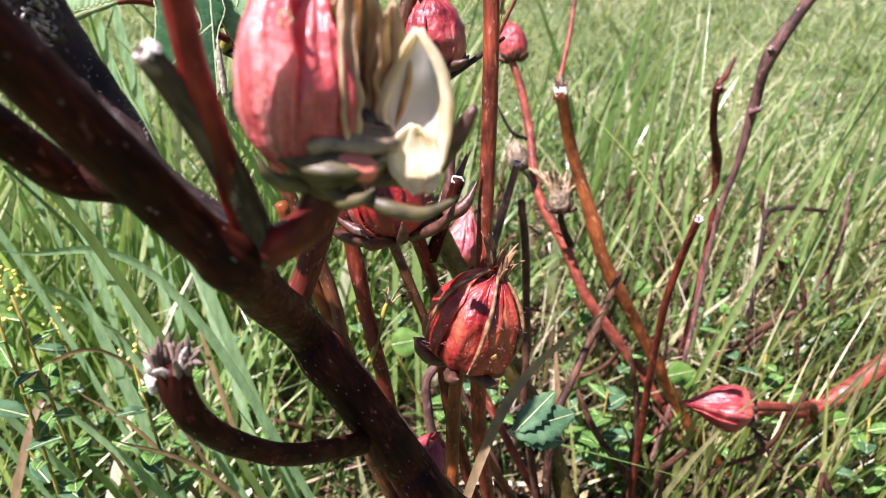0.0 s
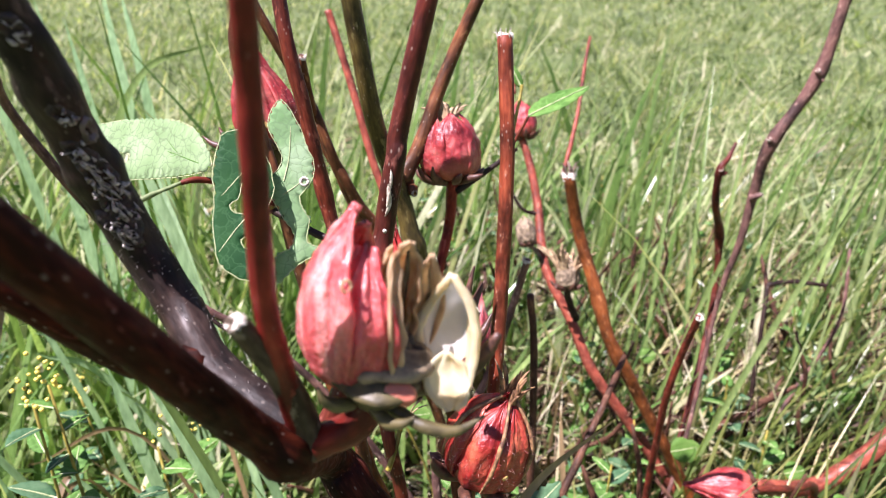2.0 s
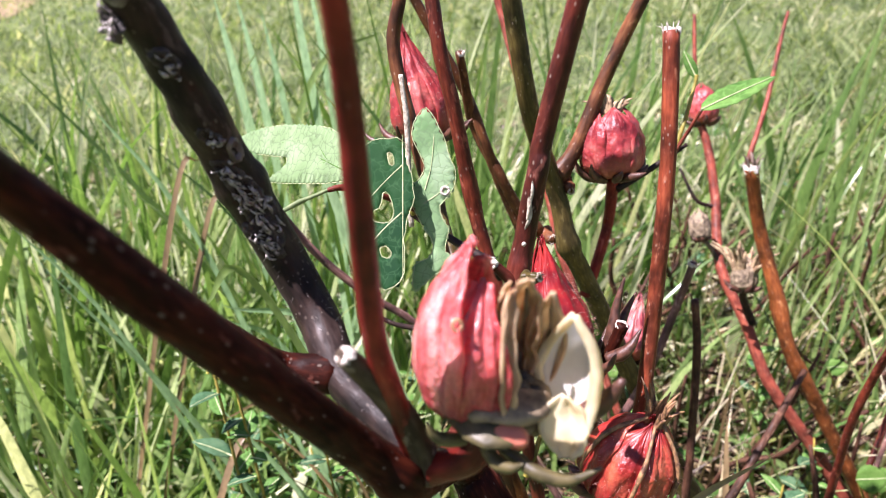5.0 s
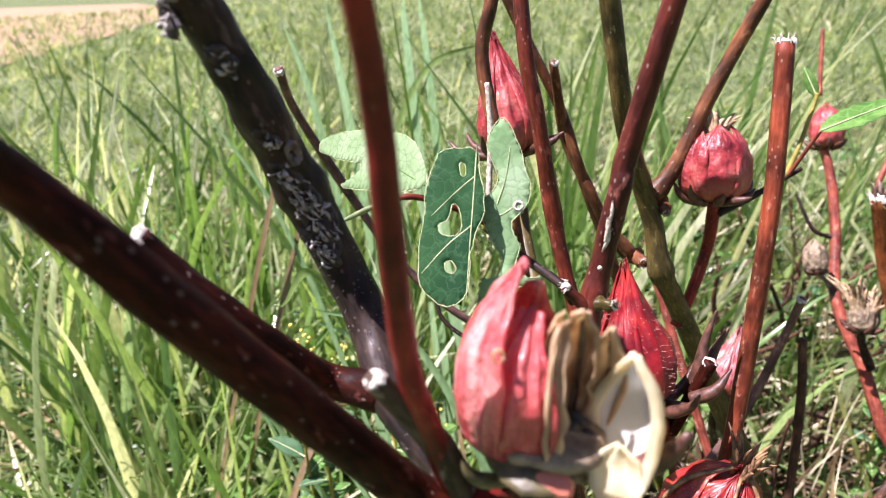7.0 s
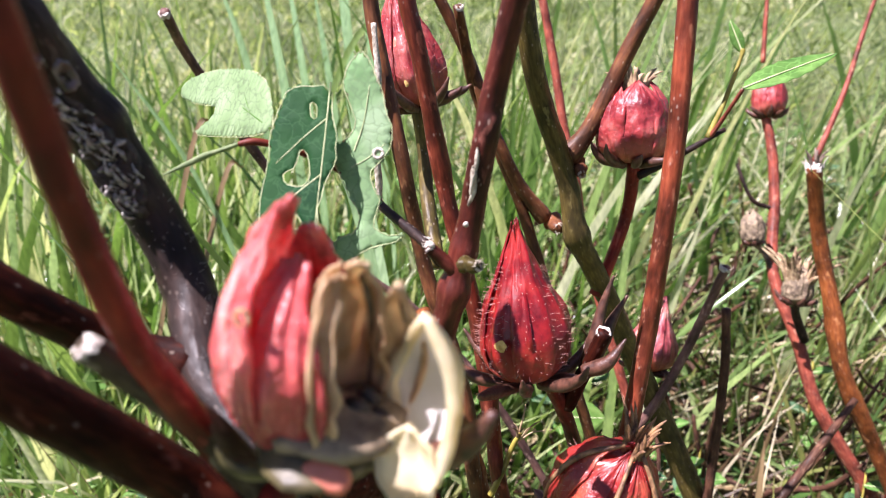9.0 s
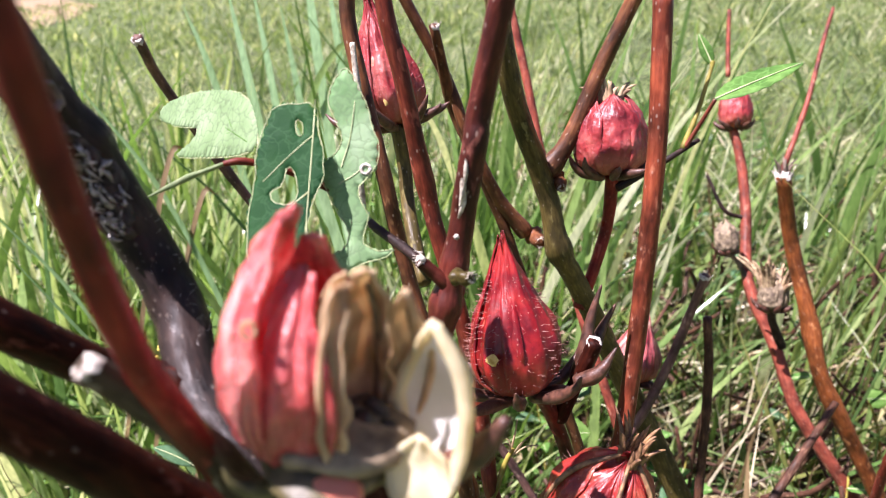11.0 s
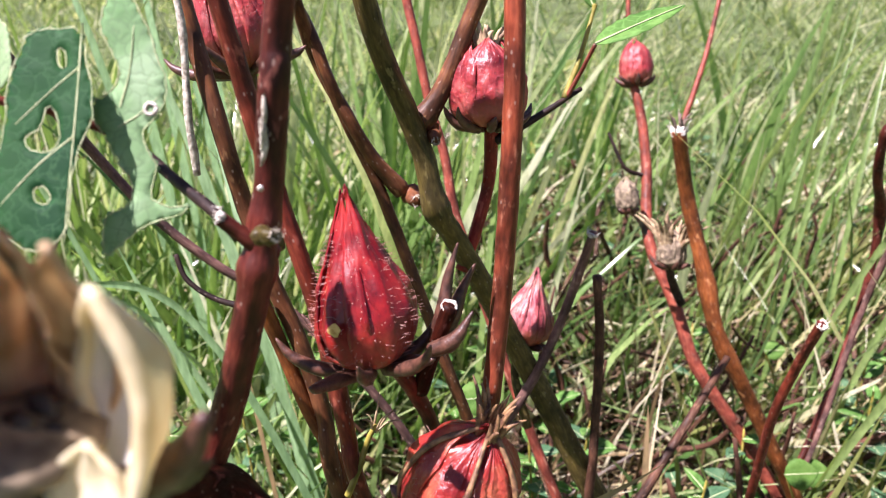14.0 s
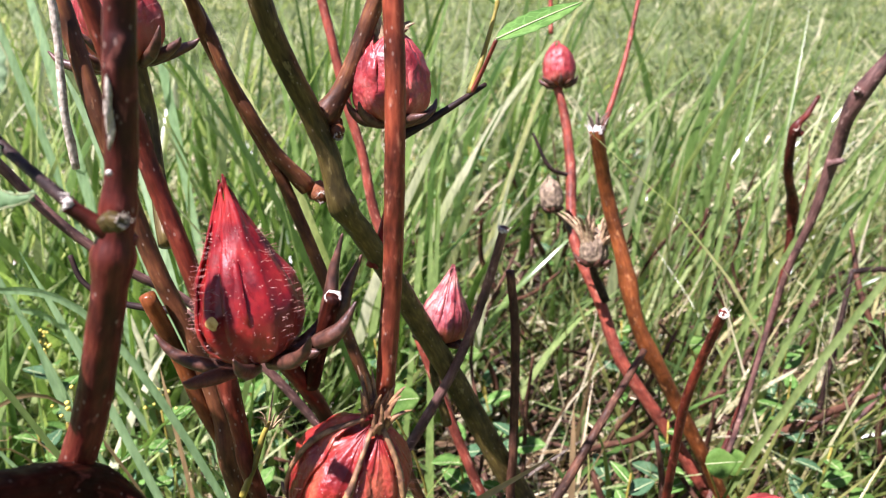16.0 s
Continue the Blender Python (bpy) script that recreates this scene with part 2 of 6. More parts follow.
STUB_BARK = stem_material("weathered_grey_bark", (0.0434, 0.0312, 0.0220), (0.0930, 0.0690, 0.0464), (0.1612, 0.1290, 0.0928), 0.1, 0.6, shine=0.1)
DULL_WOOD = plain_material("weathered_pith", (0.20, 0.16, 0.11), (0.64, 0.58, 0.46), 700, 0.7)
CUT_WOOD = plain_material("cut_pith", (0.28, 0.23, 0.17), (0.74, 0.70, 0.62), 900, 0.7)
BARK_SCAR = plain_material("torn_bark", (0.010, 0.007, 0.006), (0.085, 0.062, 0.050), 420, 0.65, 0.0025, 0.0, 1.0)
BARK_GREY = plain_material("scuffed_grey_bark", (0.04, 0.028, 0.026), (0.17, 0.13, 0.125), 300, 0.34, 0.001, 0.2, 0.8)
FIBRE = plain_material("pale_bark_fibre", (0.06, 0.05, 0.042), (0.56, 0.51, 0.46), 800, 0.4)
SEPAL_RED = flesh_material("red_sepal", (0.12, 0.004, 0.008), (0.30, 0.011, 0.013), (0.50, 0.038, 0.026), 0.10, 0.38, 0.14, 0.2, relief=0.0004, foot=(0.62, 0.15, 0.09), stains=0.9)
SEPAL_RIPE = flesh_material("striped_ripe_sepal", (0.20, 0.012, 0.014), (0.40, 0.035, 0.026), (0.62, 0.17, 0.08), 0.15, 0.38, 0.12, 0.2, relief=0.0009, along=(1, 1, 0.5), stains=0.6)
# Pale stop adds painted whitish highlights to the sepal's own pink mottling
SEPAL_PINK = flesh_material("pink_sepal", (0.52, 0.050, 0.056), (0.77, 0.185, 0.175), (0.95, 0.64, 0.56), 0.05, 0.26, 0.25, 0.8, 0.30, (0.62, 0.36, 0.37), 170, 0.0011, (1, 1, 0.3), 0.30)
SEPAL_DULL = flesh_material("faded_sepal", (0.28, 0.024, 0.028), (0.46, 0.060, 0.060), (0.64, 0.20, 0.16), 0.22, 0.42, 0.14, 0.15, relief=0.0006, foot=(0.66, 0.24, 0.14), stains=0.6)
SEPAL_STRIPE = flesh_material("striped_pale_sepal", (0.26, 0.03, 0.045), (0.46, 0.11, 0.11), (0.70, 0.38, 0.30), 0.75, 0.42, 0.14, 0.15, relief=0.0006, foot=(0.72, 0.24, 0.07), stains=0.6)
SEPAL_EDGE = plain_material("dry_sepal_rib", (0.06, 0.022, 0.014), (0.36, 0.20, 0.085), 420, 0.6)
NICK = plain_material("raw_yellow_scab", (0.45, 0.24, 0.05), (0.72, 0.52, 0.18), 700, 0.6)
BRACT = plain_material("dark_bract", (0.035, 0.015, 0.010), (0.125, 0.050, 0.030), 400, 0.45)
BRACT_GREEN = plain_material("olive_bract", (0.036, 0.030, 0.012), (0.125, 0.10, 0.038), 260, 0.5)
VALVE_TAN = plain_material("tan_pod_valve", (0.54, 0.34, 0.17), (0.87, 0.70, 0.45), 190, 0.5, 0.0012, sheer=0.55)
VALVE_RIM = plain_material("cream_pod_rim", (0.76, 0.62, 0.34), (0.92, 0.86, 0.62), 160, 0.4, sheer=0.5)
VALVE_WHITE = plain_material("silky_pod_lining", (0.74, 0.72, 0.66), (0.94, 0.93, 0.90), 90, 0.22, 0.0006, 0.5, sheer=0.5)
SEED = plain_material("seed_coat", (0.018, 0.013, 0.010), (0.07, 0.05, 0.035), 500, 0.6)
HAIR = plain_material("pale_hair", (0.28, 0.07, 0.06), (0.60, 0.34, 0.28), 900, 0.4)
DRY_DARK = plain_material("withered_flower", (0.075, 0.05, 0.032), (0.34, 0.26, 0.16), 300, 0.75, 0.001)
DRY = plain_material("dry_petal", (0.16, 0.09, 0.045), (0.52, 0.39, 0.22), 260, 0.7, 0.001)
# Pale tone of the gnawed leaf: sunlight on the lobe is in the colour
LEAF_SUNLIT = leaf_material("sunlit_green_leaf", (0.22, 0.34, 0.15), (0.31, 0.44, 0.22), (0.43, 0.55, 0.34), 0.4, 330, 0.34, 0.08)
# Same leaf with shade painted in; yellow-green blotches imitate light coming through
LEAF_SHADED = leaf_material("shaded_green_leaf", (0.016, 0.070, 0.026), (0.034, 0.115, 0.036), (0.16, 0.29, 0.045), 0.42, 300, 1.35, 0.06, 40)
# Same leaf again, lightened to imitate a silvery sheen
LEAF_SHEEN = leaf_material("sheen_green_leaf", (0.21, 0.38, 0.16), (0.30, 0.48, 0.23), (0.44, 0.60, 0.36), 0.38, 330, 0.6, 0.08)
LEAF_TORN = plain_material("torn_pale_leaf", (0.13, 0.20, 0.07), (0.36, 0.42, 0.20), 260, 0.7, 0.001, sheer=0.3)
LEAF_BLUE = leaf_material("bluish_green_leaf", (0.045, 0.115, 0.050), (0.080, 0.17, 0.080), (0.15, 0.26, 0.13), 0.3, 300, 1.3, 0.06)
LEAF_FRESH = leaf_material("fresh_green_leaf", (0.06, 0.15, 0.03), (0.11, 0.24, 0.05), (0.20, 0.36, 0.09), 0.4)
LEAF_LIME = leaf_material("lime_green_leaf", (0.07, 0.16, 0.028), (0.12, 0.24, 0.045), (0.22, 0.35, 0.09), 0.4, 300, 1.3, 0.06)
LEAF_RIM = plain_material("leaf_rim_and_vein", (0.30, 0.36, 0.16), (0.52, 0.55, 0.30), 300, 0.5)
GRASS = blade_material("grass_blade", [(0.0, (0.055, 0.105, 0.030)), (0.30, (0.12, 0.20, 0.060)), (0.58, (0.22, 0.31, 0.11)), (0.76, (0.38, 0.43, 0.21)), (0.90, (0.56, 0.52, 0.32)), (1.0, (0.70, 0.64, 0.46))], 0.25)
FIELD = blade_material("field_grass", [(0.0, (0.075, 0.115, 0.038)), (0.28, (0.145, 0.205, 0.07)), (0.58, (0.235, 0.30, 0.11)), (0.84, (0.36, 0.42, 0.19)), (1.0, (0.54, 0.52, 0.33))], 0.6, 0.5, (1, 1, 0.5), 2.6, 0.5)
RUSH = blade_material("rush_blade", [(0.0, (0.12, 0.20, 0.05)), (0.5, (0.21, 0.30, 0.09)), (0.8, (0.36, 0.43, 0.18)), (1.0, (0.60, 0.62, 0.40))], 0.28, 0.42)
LUSH = blade_material("lush_blade", [(0.0, (0.07, 0.145, 0.034)), (0.35, (0.15, 0.255, 0.066)), (0.62, (0.26, 0.365, 0.120)), (0.82, (0.43, 0.50, 0.235)), (1.0, (0.66, 0.66, 0.45))], 0.2, 0.42)
REED = blade_material("reed_blade", [(0.0, (0.15, 0.27, 0.12)), (0.5, (0.26, 0.40, 0.20)), (0.85, (0.42, 0.54, 0.35)), (1.0, (0.62, 0.70, 0.54))], 0.24, 0.35)
STRAW = blade_material("straw", [(0.0, (0.09, 0.055, 0.025)), (0.45, (0.22, 0.15, 0.07)), (0.75, (0.46, 0.37, 0.20)), (1.0, (0.78, 0.72, 0.54))], 0.5, 0.2)
OLIVE = blade_material("olive_blade", [(0.0, (0.045, 0.075, 0.014)), (0.35, (0.10, 0.145, 0.030)), (0.65, (0.18, 0.225, 0.055)), (0.85, (0.31, 0.32, 0.11)), (1.0, (0.52, 0.47, 0.24))], 0.3, 0.4)
LITTER = blade_material("dead_leaf", [(0.0, (0.025, 0.014, 0.008)), (0.45, (0.075, 0.043, 0.020)), (0.8, (0.17, 0.10, 0.045)), (1.0, (0.36, 0.25, 0.12))], 0.75, 0.12, (1, 1, 1))
WEED = blade_material("weed_leaf", [(0.0, (0.05, 0.13, 0.03)), (0.5, (0.10, 0.21, 0.05)), (1.0, (0.20, 0.34, 0.10))], 0.4, 0.35, (1, 1, 1))
YELLOW = plain_material("yellow_petal", (0.60, 0.46, 0.05), (0.82, 0.72, 0.16), 500, 0.6)


def ground_material():
    m, nt, nodes, links, bsdf = material("field_ground")
    big = tex(nodes, links, "ShaderNodeTexNoise", 1.3, 8)
    mid = tex(nodes, links, "ShaderNodeTexNoise", 14, 8)
    small = tex(nodes, links, "ShaderNodeTexNoise", 60, 8)
    a = ramp(nodes, links, small.outputs[0], [(0.30, (0.018, 0.018, 0.008)), (0.48, (0.07, 0.085, 0.025)), (0.62, (0.14, 0.17, 0.055)), (0.78, (0.30, 0.29, 0.14))])
    b = ramp(nodes, links, small.outputs[0], [(0.30, (0.028, 0.045, 0.012)), (0.50, (0.09, 0.14, 0.035)), (0.72, (0.22, 0.27, 0.09))])
    both = mixed(nodes, links, 0.5, big.outputs[0], mid.outputs[0])
    sel = ramp(nodes, links, both, [(0.36, (0, 0, 0)), (0.64, (1, 1, 1))])
    links.new(mixed(nodes, links, sel, a, b), bsdf.inputs["Base Color"])
    bsdf.inputs["Roughness"].default_value = 0.9
    bump(nodes, links, small.outputs[0], bsdf, 1.0, 0.02)
    return m


GROUND = ground_material()
SAND = plain_material("bare_sand", (0.24, 0.155, 0.085), (0.33, 0.225, 0.125), 3, 0.9, 0.004)


# ---- builders ----
def part(name, bm, mat, parent=None, label="", kind=""):
    """Link a bmesh as one mesh object, under a thing or a part."""
    me = bpy.data.meshes.new(name)
    bm.normal_update()
    bm.to_mesh(me)
    bm.free()
    for p in me.polygons:
        p.use_smooth = True
    for mt in mat if isinstance(mat, (list, tuple)) else (mat,):
        me.materials.append(mt)
    ob = new(name, me)
    if parent is not None:
        ob.parent = parent
        if parent.type == "EMPTY":
            ob.matrix_parent_inverse = Matrix.Translation(-parent.location)
    return tagged(ob, label, kind=kind)


def thing(name, base, label, category, group=""):
    ob = new(name)
    ob.location = base
    ob.empty_display_size = 0.02
    return tagged(ob, label, category, group)


def spline(points, steps):
    """Catmull-Rom through the points."""
    ps = [Vector(p) for p in points]
    ps = [ps[0] * 2 - ps[1]] + ps + [ps[-1] * 2 - ps[-2]]
    out = []
    for i in range(1, len(ps) - 2):
        a, b, c, d = ps[i - 1:i + 3]
        for k in range(steps):
            t = k / steps
            out.append(0.5 * ((2 * b) + (c - a) * t + (2 * a - 5 * b + 4 * c - d) * t * t + (3 * b - a - 3 * c + d) * t ** 3))
    out.append(ps[-2])
    return out


def sweep(bm, points, radii, sides=10, steps=7, rough=0.05, nodes=(), cap_flat=False, seed=0, mat=0):
    """A tapered, slightly uneven tube along a spline; nodes: (share of the way, swelling)."""
    line = spline(points, steps) if len(points) > 2 else [Vector(points[0]).lerp(Vector(points[1]), k / steps) for k in range(steps + 1)]
    n = len(line)
    rows = []
    bark = bm.verts.layers.float_vector.get("bark") or bm.verts.layers.float_vector.new("bark")
    run = seed * 0.37
    up = Vector((0.31, 0.2, 0.93))
    for i, p in enumerate(line):
        run += (p - line[i - 1]).length if i else 0.0
        s = i / (n - 1)
        tan = (line[min(i + 1, n - 1)] - line[max(i - 1, 0)]).normalized()
        side = tan.cross(up)
        if side.length < 0.05:
            side = tan.cross(Vector((1, 0, 0)))
        side.normalize()
        up = side.cross(tan).normalized()
        f = s * (len(radii) - 1)
        j = min(int(f), len(radii) - 2)
        r = radii[j] + (radii[j + 1] - radii[j]) * (f - j)
        for at, swell in nodes:
            r *= 1 + swell * math.exp(-((s - at) * n / 2.2) ** 2)
        ring = []
        for k in range(sides):
            a = 2 * math.pi * k / sides
            q = p * 160 + Vector((math.cos(a), math.sin(a), seed * 3.1))
            rr = r * (1 + rough * noise.noise(q))
            ring.append(bm.verts.new(p + (side * math.cos(a) + up * math.sin(a)) * rr))
            ring[-1][bark] = (math.cos(a) * r, math.sin(a) * r, run)
        rows.append(ring)
    for a, b in zip(rows, rows[1:]):
        for k in range(sides):
            bm.faces.new((a[k], a[(k + 1) % sides], b[(k + 1) % sides], b[k])).material_index = mat
    for ring, p, d in ((rows[0], line[0], line[0] - line[1]), (rows[-1], line[-1], line[-1] - line[-2])):
        tip = bm.verts.new(p + d.normalized() * (0.0 if cap_flat else radii[0] * 0.25))
        tip[bark] = ring[0][bark]
        for k in range(sides):
            f = bm.faces.new((ring[k], ring[(k + 1) % sides], tip))
            f.material_index = mat
    return line


def stem(plant, points, radii, mat, label="", name="stem", nodes=(), sides=12, steps=8, rough=0.07):
    bm = bmesh.new()
    sweep(bm, points, radii, sides, steps, rough, nodes, seed=len(bpy.data.objects))
    bmesh.ops.recalc_face_normals(bm, faces=bm.faces)
    return part(name, bm, mat, plant, label)


def cut_end(owner, centre, along, radius, ragged=0.35, mat=None):
    """The pale, splintered face of a cut stem, with torn fibres round it."""
    rng = random.Random(int(centre[0] * 1e5) + 7)
    along = Vector(along).normalized()
    side = along.cross(Vector((0.3, 0.9, 0.2))).normalized()
    up = side.cross(along)
    bm = bmesh.new()
    c = Vector(centre)
    rings = []
    for r, h in ((1.0, -0.5), (1.03, 0.05), (0.78, 0.16), (0.4, 0.14)):
        ring = []
        for k in range(14):
            a = 2 * math.pi * k / 14
            hh = h + rng.uniform(-ragged, ragged) * (0.4 if r < 0.5 else 1)
            ring.append(bm.verts.new(c + (side * math.cos(a) + up * math.sin(a)) * radius * r * rng.uniform(0.9, 1.1) + along * radius * hh))
        rings.append(ring)
    for a, b in zip(rings, rings[1:]):
        for k in range(14):
            bm.faces.new((a[k], a[(k + 1) % 14], b[(k + 1) % 14], b[k]))
    mid = bm.verts.new(c + along * radius * 0.18)
    for k in range(14):
        bm.faces.new((rings[-1][k], rings[-1][(k + 1) % 14], mid))
    for k in range(9 if ragged > 0.3 else 0):
        a = rng.uniform(0, 6.28)
        d = side * math.cos(a) + up * math.sin(a)
        p = c + d * radius
        sweep(bm, [p - along * radius * 0.4, p + along * radius * 0.3 + d * radius * 0.15, p + along * radius * rng.uniform(0.5, 1.1) + d * radius * rng.uniform(0.1, 0.7)], [radius * 0.12, radius * 0.03], 4, 3, 0)
    bmesh.ops.recalc_face_normals(bm, faces=bm.faces)
    return part("cut_end", bm, mat or CUT_WOOD, owner, "pale splintered cut end")


def nub(plant, centre, along, length, radius, mat=RED_STEM):
    """A short broken stalk left on a stem, with a white broken face."""
    c, d = Vector(centre), Vector(along).normalized()
    ob = stem(plant, [c - d * length, c - d * length * 0.5, c], [radius * 1.5, radius * 0.95, radius * 1.15, radius * 0.8], mat, "short broken stalk with a pale end", "stalk_stub", sides=12, steps=6, rough=0.45)
    cut_end(ob, c, d, radius * 0.75, 0.7, DULL_WOOD)
    return ob


PROFILES = {
    "bud": [(0, 0.34), (0.05, 0.66), (0.12, 0.87), (0.22, 0.985), (0.31, 1.0), (0.45, 0.87), (0.6, 0.63), (0.75, 0.39), (0.9, 0.18), (1, 0.07)],
    "round": [(0, 0.36), (0.06, 0.70), (0.15, 0.90), (0.32, 1.0), (0.55, 0.99), (0.75, 0.86), (0.9, 0.62), (1, 0.40)],
    "star": [(0, 0.38), (0.06, 0.74), (0.14, 0.93), (0.30, 1.0), (0.48, 0.98), (0.65, 0.90), (0.82, 0.64), (0.93, 0.34), (1, 0.10)],
}


def profile(kind, u):
    ks = PROFILES[kind]
    for (a, x), (b, y) in zip(ks, ks[1:]):
        if u <= b:
            t = (u - a) / (b - a)
            return x + (y - x) * t
    return ks[-1][1]


def frame_of(base, tip, spin=0.0):
    axis = (Vector(tip) - Vector(base)).normalized()
    side = Vector((0.0, 1.0, 0.12)).cross(axis).normalized()
    fwd = axis.cross(side)
    m = Matrix((side, fwd, axis)).transposed().to_4x4()
    return Matrix.Translation(base) @ m @ Matrix.Rotation(spin, 4, "Z")


def shell(bm, rows, thick):
    """Close an open grid of vertices into a sheet of even thickness, set back against its normals."""
    bm.normal_update()
    back = [[bm.verts.new(v.co - v.normal * thick) for v in row] for row in rows]
    made = {}
    for row, twin in zip(rows, back):
        made.update(zip(row, twin))
    for f in list(bm.faces):
        g = bm.faces.new([made[v] for v in reversed(f.verts)])
        g.material_index = f.material_index
    edge = rows[0] + [r[-1] for r in rows[1:]] + rows[-1][-2::-1] + [r[0] for r in rows[-2:0:-1]]
    for a, b in zip(edge, edge[1:] + edge[:1]):
        bm.faces.new((b, a, made[a], made[b]))
    bmesh.ops.recalc_face_normals(bm, faces=bm.faces)
    return made


def sepal_mesh(length, radius, kind, azimuth, half, ridge, thick, flare, rng, nu=24, nv=16):
    """One sepal of a calyx: part of a ribbed, pointed shell round the axis."""
    bm = bmesh.new()
    uvl = bm.loops.layers.uv.new("UVMap")
    grid, coords = [], {}
    twist = rng.uniform(-0.12, 0.12)
    for i in range(nu + 1):
        u = i / nu
        row = []
        start = {"bud": 0.74, "star": 0.7, "round": 0.72}[kind]
        narrow = 1.0 if u < start else max(0.12, 1 - ((u - start) / (1 - start)) ** 1.6 * 0.88)
        for j in range(nv + 1):
            v = 2 * j / nv - 1
            a = azimuth + v * half * narrow + twist * u * u
            r = profile(kind, u) * radius
            r *= 1 + ridge * (math.exp(-(v / 0.16) ** 2) * 0.9 + 0.22 * (abs(v) ** 6) - 0.15) + flare * max(0, u - 0.6) ** 2
            r += 0.0010 * noise.noise(Vector((a * 3, u * 6, azimuth * 5 + radius * 900))) + 0.0005 * noise.noise(Vector((a * 9, u * 14, azimuth * 3)))
            z = length * (u + 0.015 * math.sin(v * 3 + azimuth) * u) - (abs(v) ** 2) * length * 0.03 * max(0, u - 0.5)
            vert = bm.verts.new((r * math.cos(a), r * math.sin(a), z))
            coords[vert] = (v * 0.5 + 0.5, u)
            row.append(vert)
        grid.append(row)
    for a, b in zip(grid, grid[1:]):
        for j in range(nv):
            bm.faces.new((a[j], a[j + 1], b[j + 1], b[j]))
    geom = list(bm.faces)
    bmesh.ops.recalc_face_normals(bm, faces=geom)
    bmesh.ops.solidify(bm, geom=geom, thickness=thick)
    for v in bm.verts:
        v.co.z = min(v.co.z, length * 1.03)
        far = math.hypot(v.co.x, v.co.y)
        limit = max(radius * 0.10, profile(kind, min(1, max(0, v.co.z / length))) * radius * 1.35)
        if far > limit:
            v.co.x, v.co.y = v.co.x * limit / far, v.co.y * limit / far
    for f in bm.faces:
        for lp in f.loops:
            c = coords.get(lp.vert)
            if c is None:
                a = math.atan2(lp.vert.co.y, lp.vert.co.x)
                c = (0.5 + 0.5 * math.remainder(a - azimuth, 2 * math.pi) / half, lp.vert.co.z / length)
            lp[uvl].uv = c
    return bm


def calyx(plant, base, tip, radius, kind="bud", mat=SEPAL_RED, label="", sepals=5, bracts=9, bract_len=0.012, spin=0.0, bristles=0,
          ridge=0.10, flare=0.0, bract_mat=BRACT, droop=0.0, seed=1, core_mat=None, bract_w=1.0):
    """A roselle calyx: core, pointed sepals, and a ring of narrow bracts under it."""
    rng = random.Random(seed)
    base, tip = Vector(base), Vector(tip)
    length = (tip - base).length
    m = frame_of(base, tip, spin)
    fill = 0.43 if kind in ("star", "round") else 0.32
    core = bmesh.new()
    bmesh.ops.create_uvsphere(core, u_segments=20, v_segments=12, radius=1.0)
    bmesh.ops.transform(core, verts=core.verts, matrix=m @ Matrix.Translation((0, 0, length * fill)) @ Matrix.Diagonal((radius * 0.88, radius * 0.88, length * (fill + 0.01), 1)))
    body = part("calyx", core, core_mat or mat, plant, label)
    for k in range(sepals):
        az = 2 * math.pi * k / sepals
        bm = sepal_mesh(length * rng.uniform(0.96, 1.03), radius * rng.uniform(0.99, 1.01), kind, az, math.pi / sepals * 1.35, ridge, 0.0006, flare, rng)
        bmesh.ops.transform(bm, verts=bm.verts, matrix=m)
        part("sepal", bm, mat, body)
    for k in range(bracts):
        a = 2 * math.pi * (k + rng.uniform(-0.25, 0.25)) / bracts
        ln = bract_len * rng.uniform(0.75, 1.2)
        out = Vector((math.cos(a), math.sin(a), 0))
        lift = rng.uniform(0.1, 0.75) - droop
        side = Vector((-out.y, out.x, 0)) * rng.uniform(-0.3, 0.3)
        r0 = radius * 0.35
        pts = [out * r0 + Vector((0, 0, -0.001)), out * (r0 + ln * 0.5) + Vector((0, 0, ln * (0.02 + 0.1 * lift))), out * (r0 + ln * 0.85) + side * ln * 0.4 + Vector((0, 0, ln * lift * 0.55)), out * (r0 + ln * 1.02) + side * ln + Vector((0, 0, ln * lift))]
        bm = bmesh.new()
        sweep(bm, [m @ p for p in pts], [0.0017 * bract_w, 0.0022 * bract_w, 0.0015 * bract_w, 0.0004], 7, 4, 0.15, seed=k)
        bmesh.ops.recalc_face_normals(bm, faces=bm.faces)
        part("bract", bm, bract_mat, body)
    if bristles:
        bm = bmesh.new()
        for k in range(bristles):
            a, u = rng.uniform(0, 2 * math.pi), rng.uniform(0.03, 0.8) ** 1.25
            r = profile(kind, u) * radius * 1.03
            p = Vector((r * math.cos(a), r * math.sin(a), u * length))
            d = Vector((math.cos(a), math.sin(a), rng.uniform(-0.2, 0.55))).normalized() * rng.uniform(0.0008, 0.0028)
            sweep(bm, [m @ (p - d * 0.3), m @ (p + d)], [0.00008, 0.00003], 4, 1, 0)
        part("bristles", bm, HAIR, body, "short pale bristles", "stuff")
    return body, m


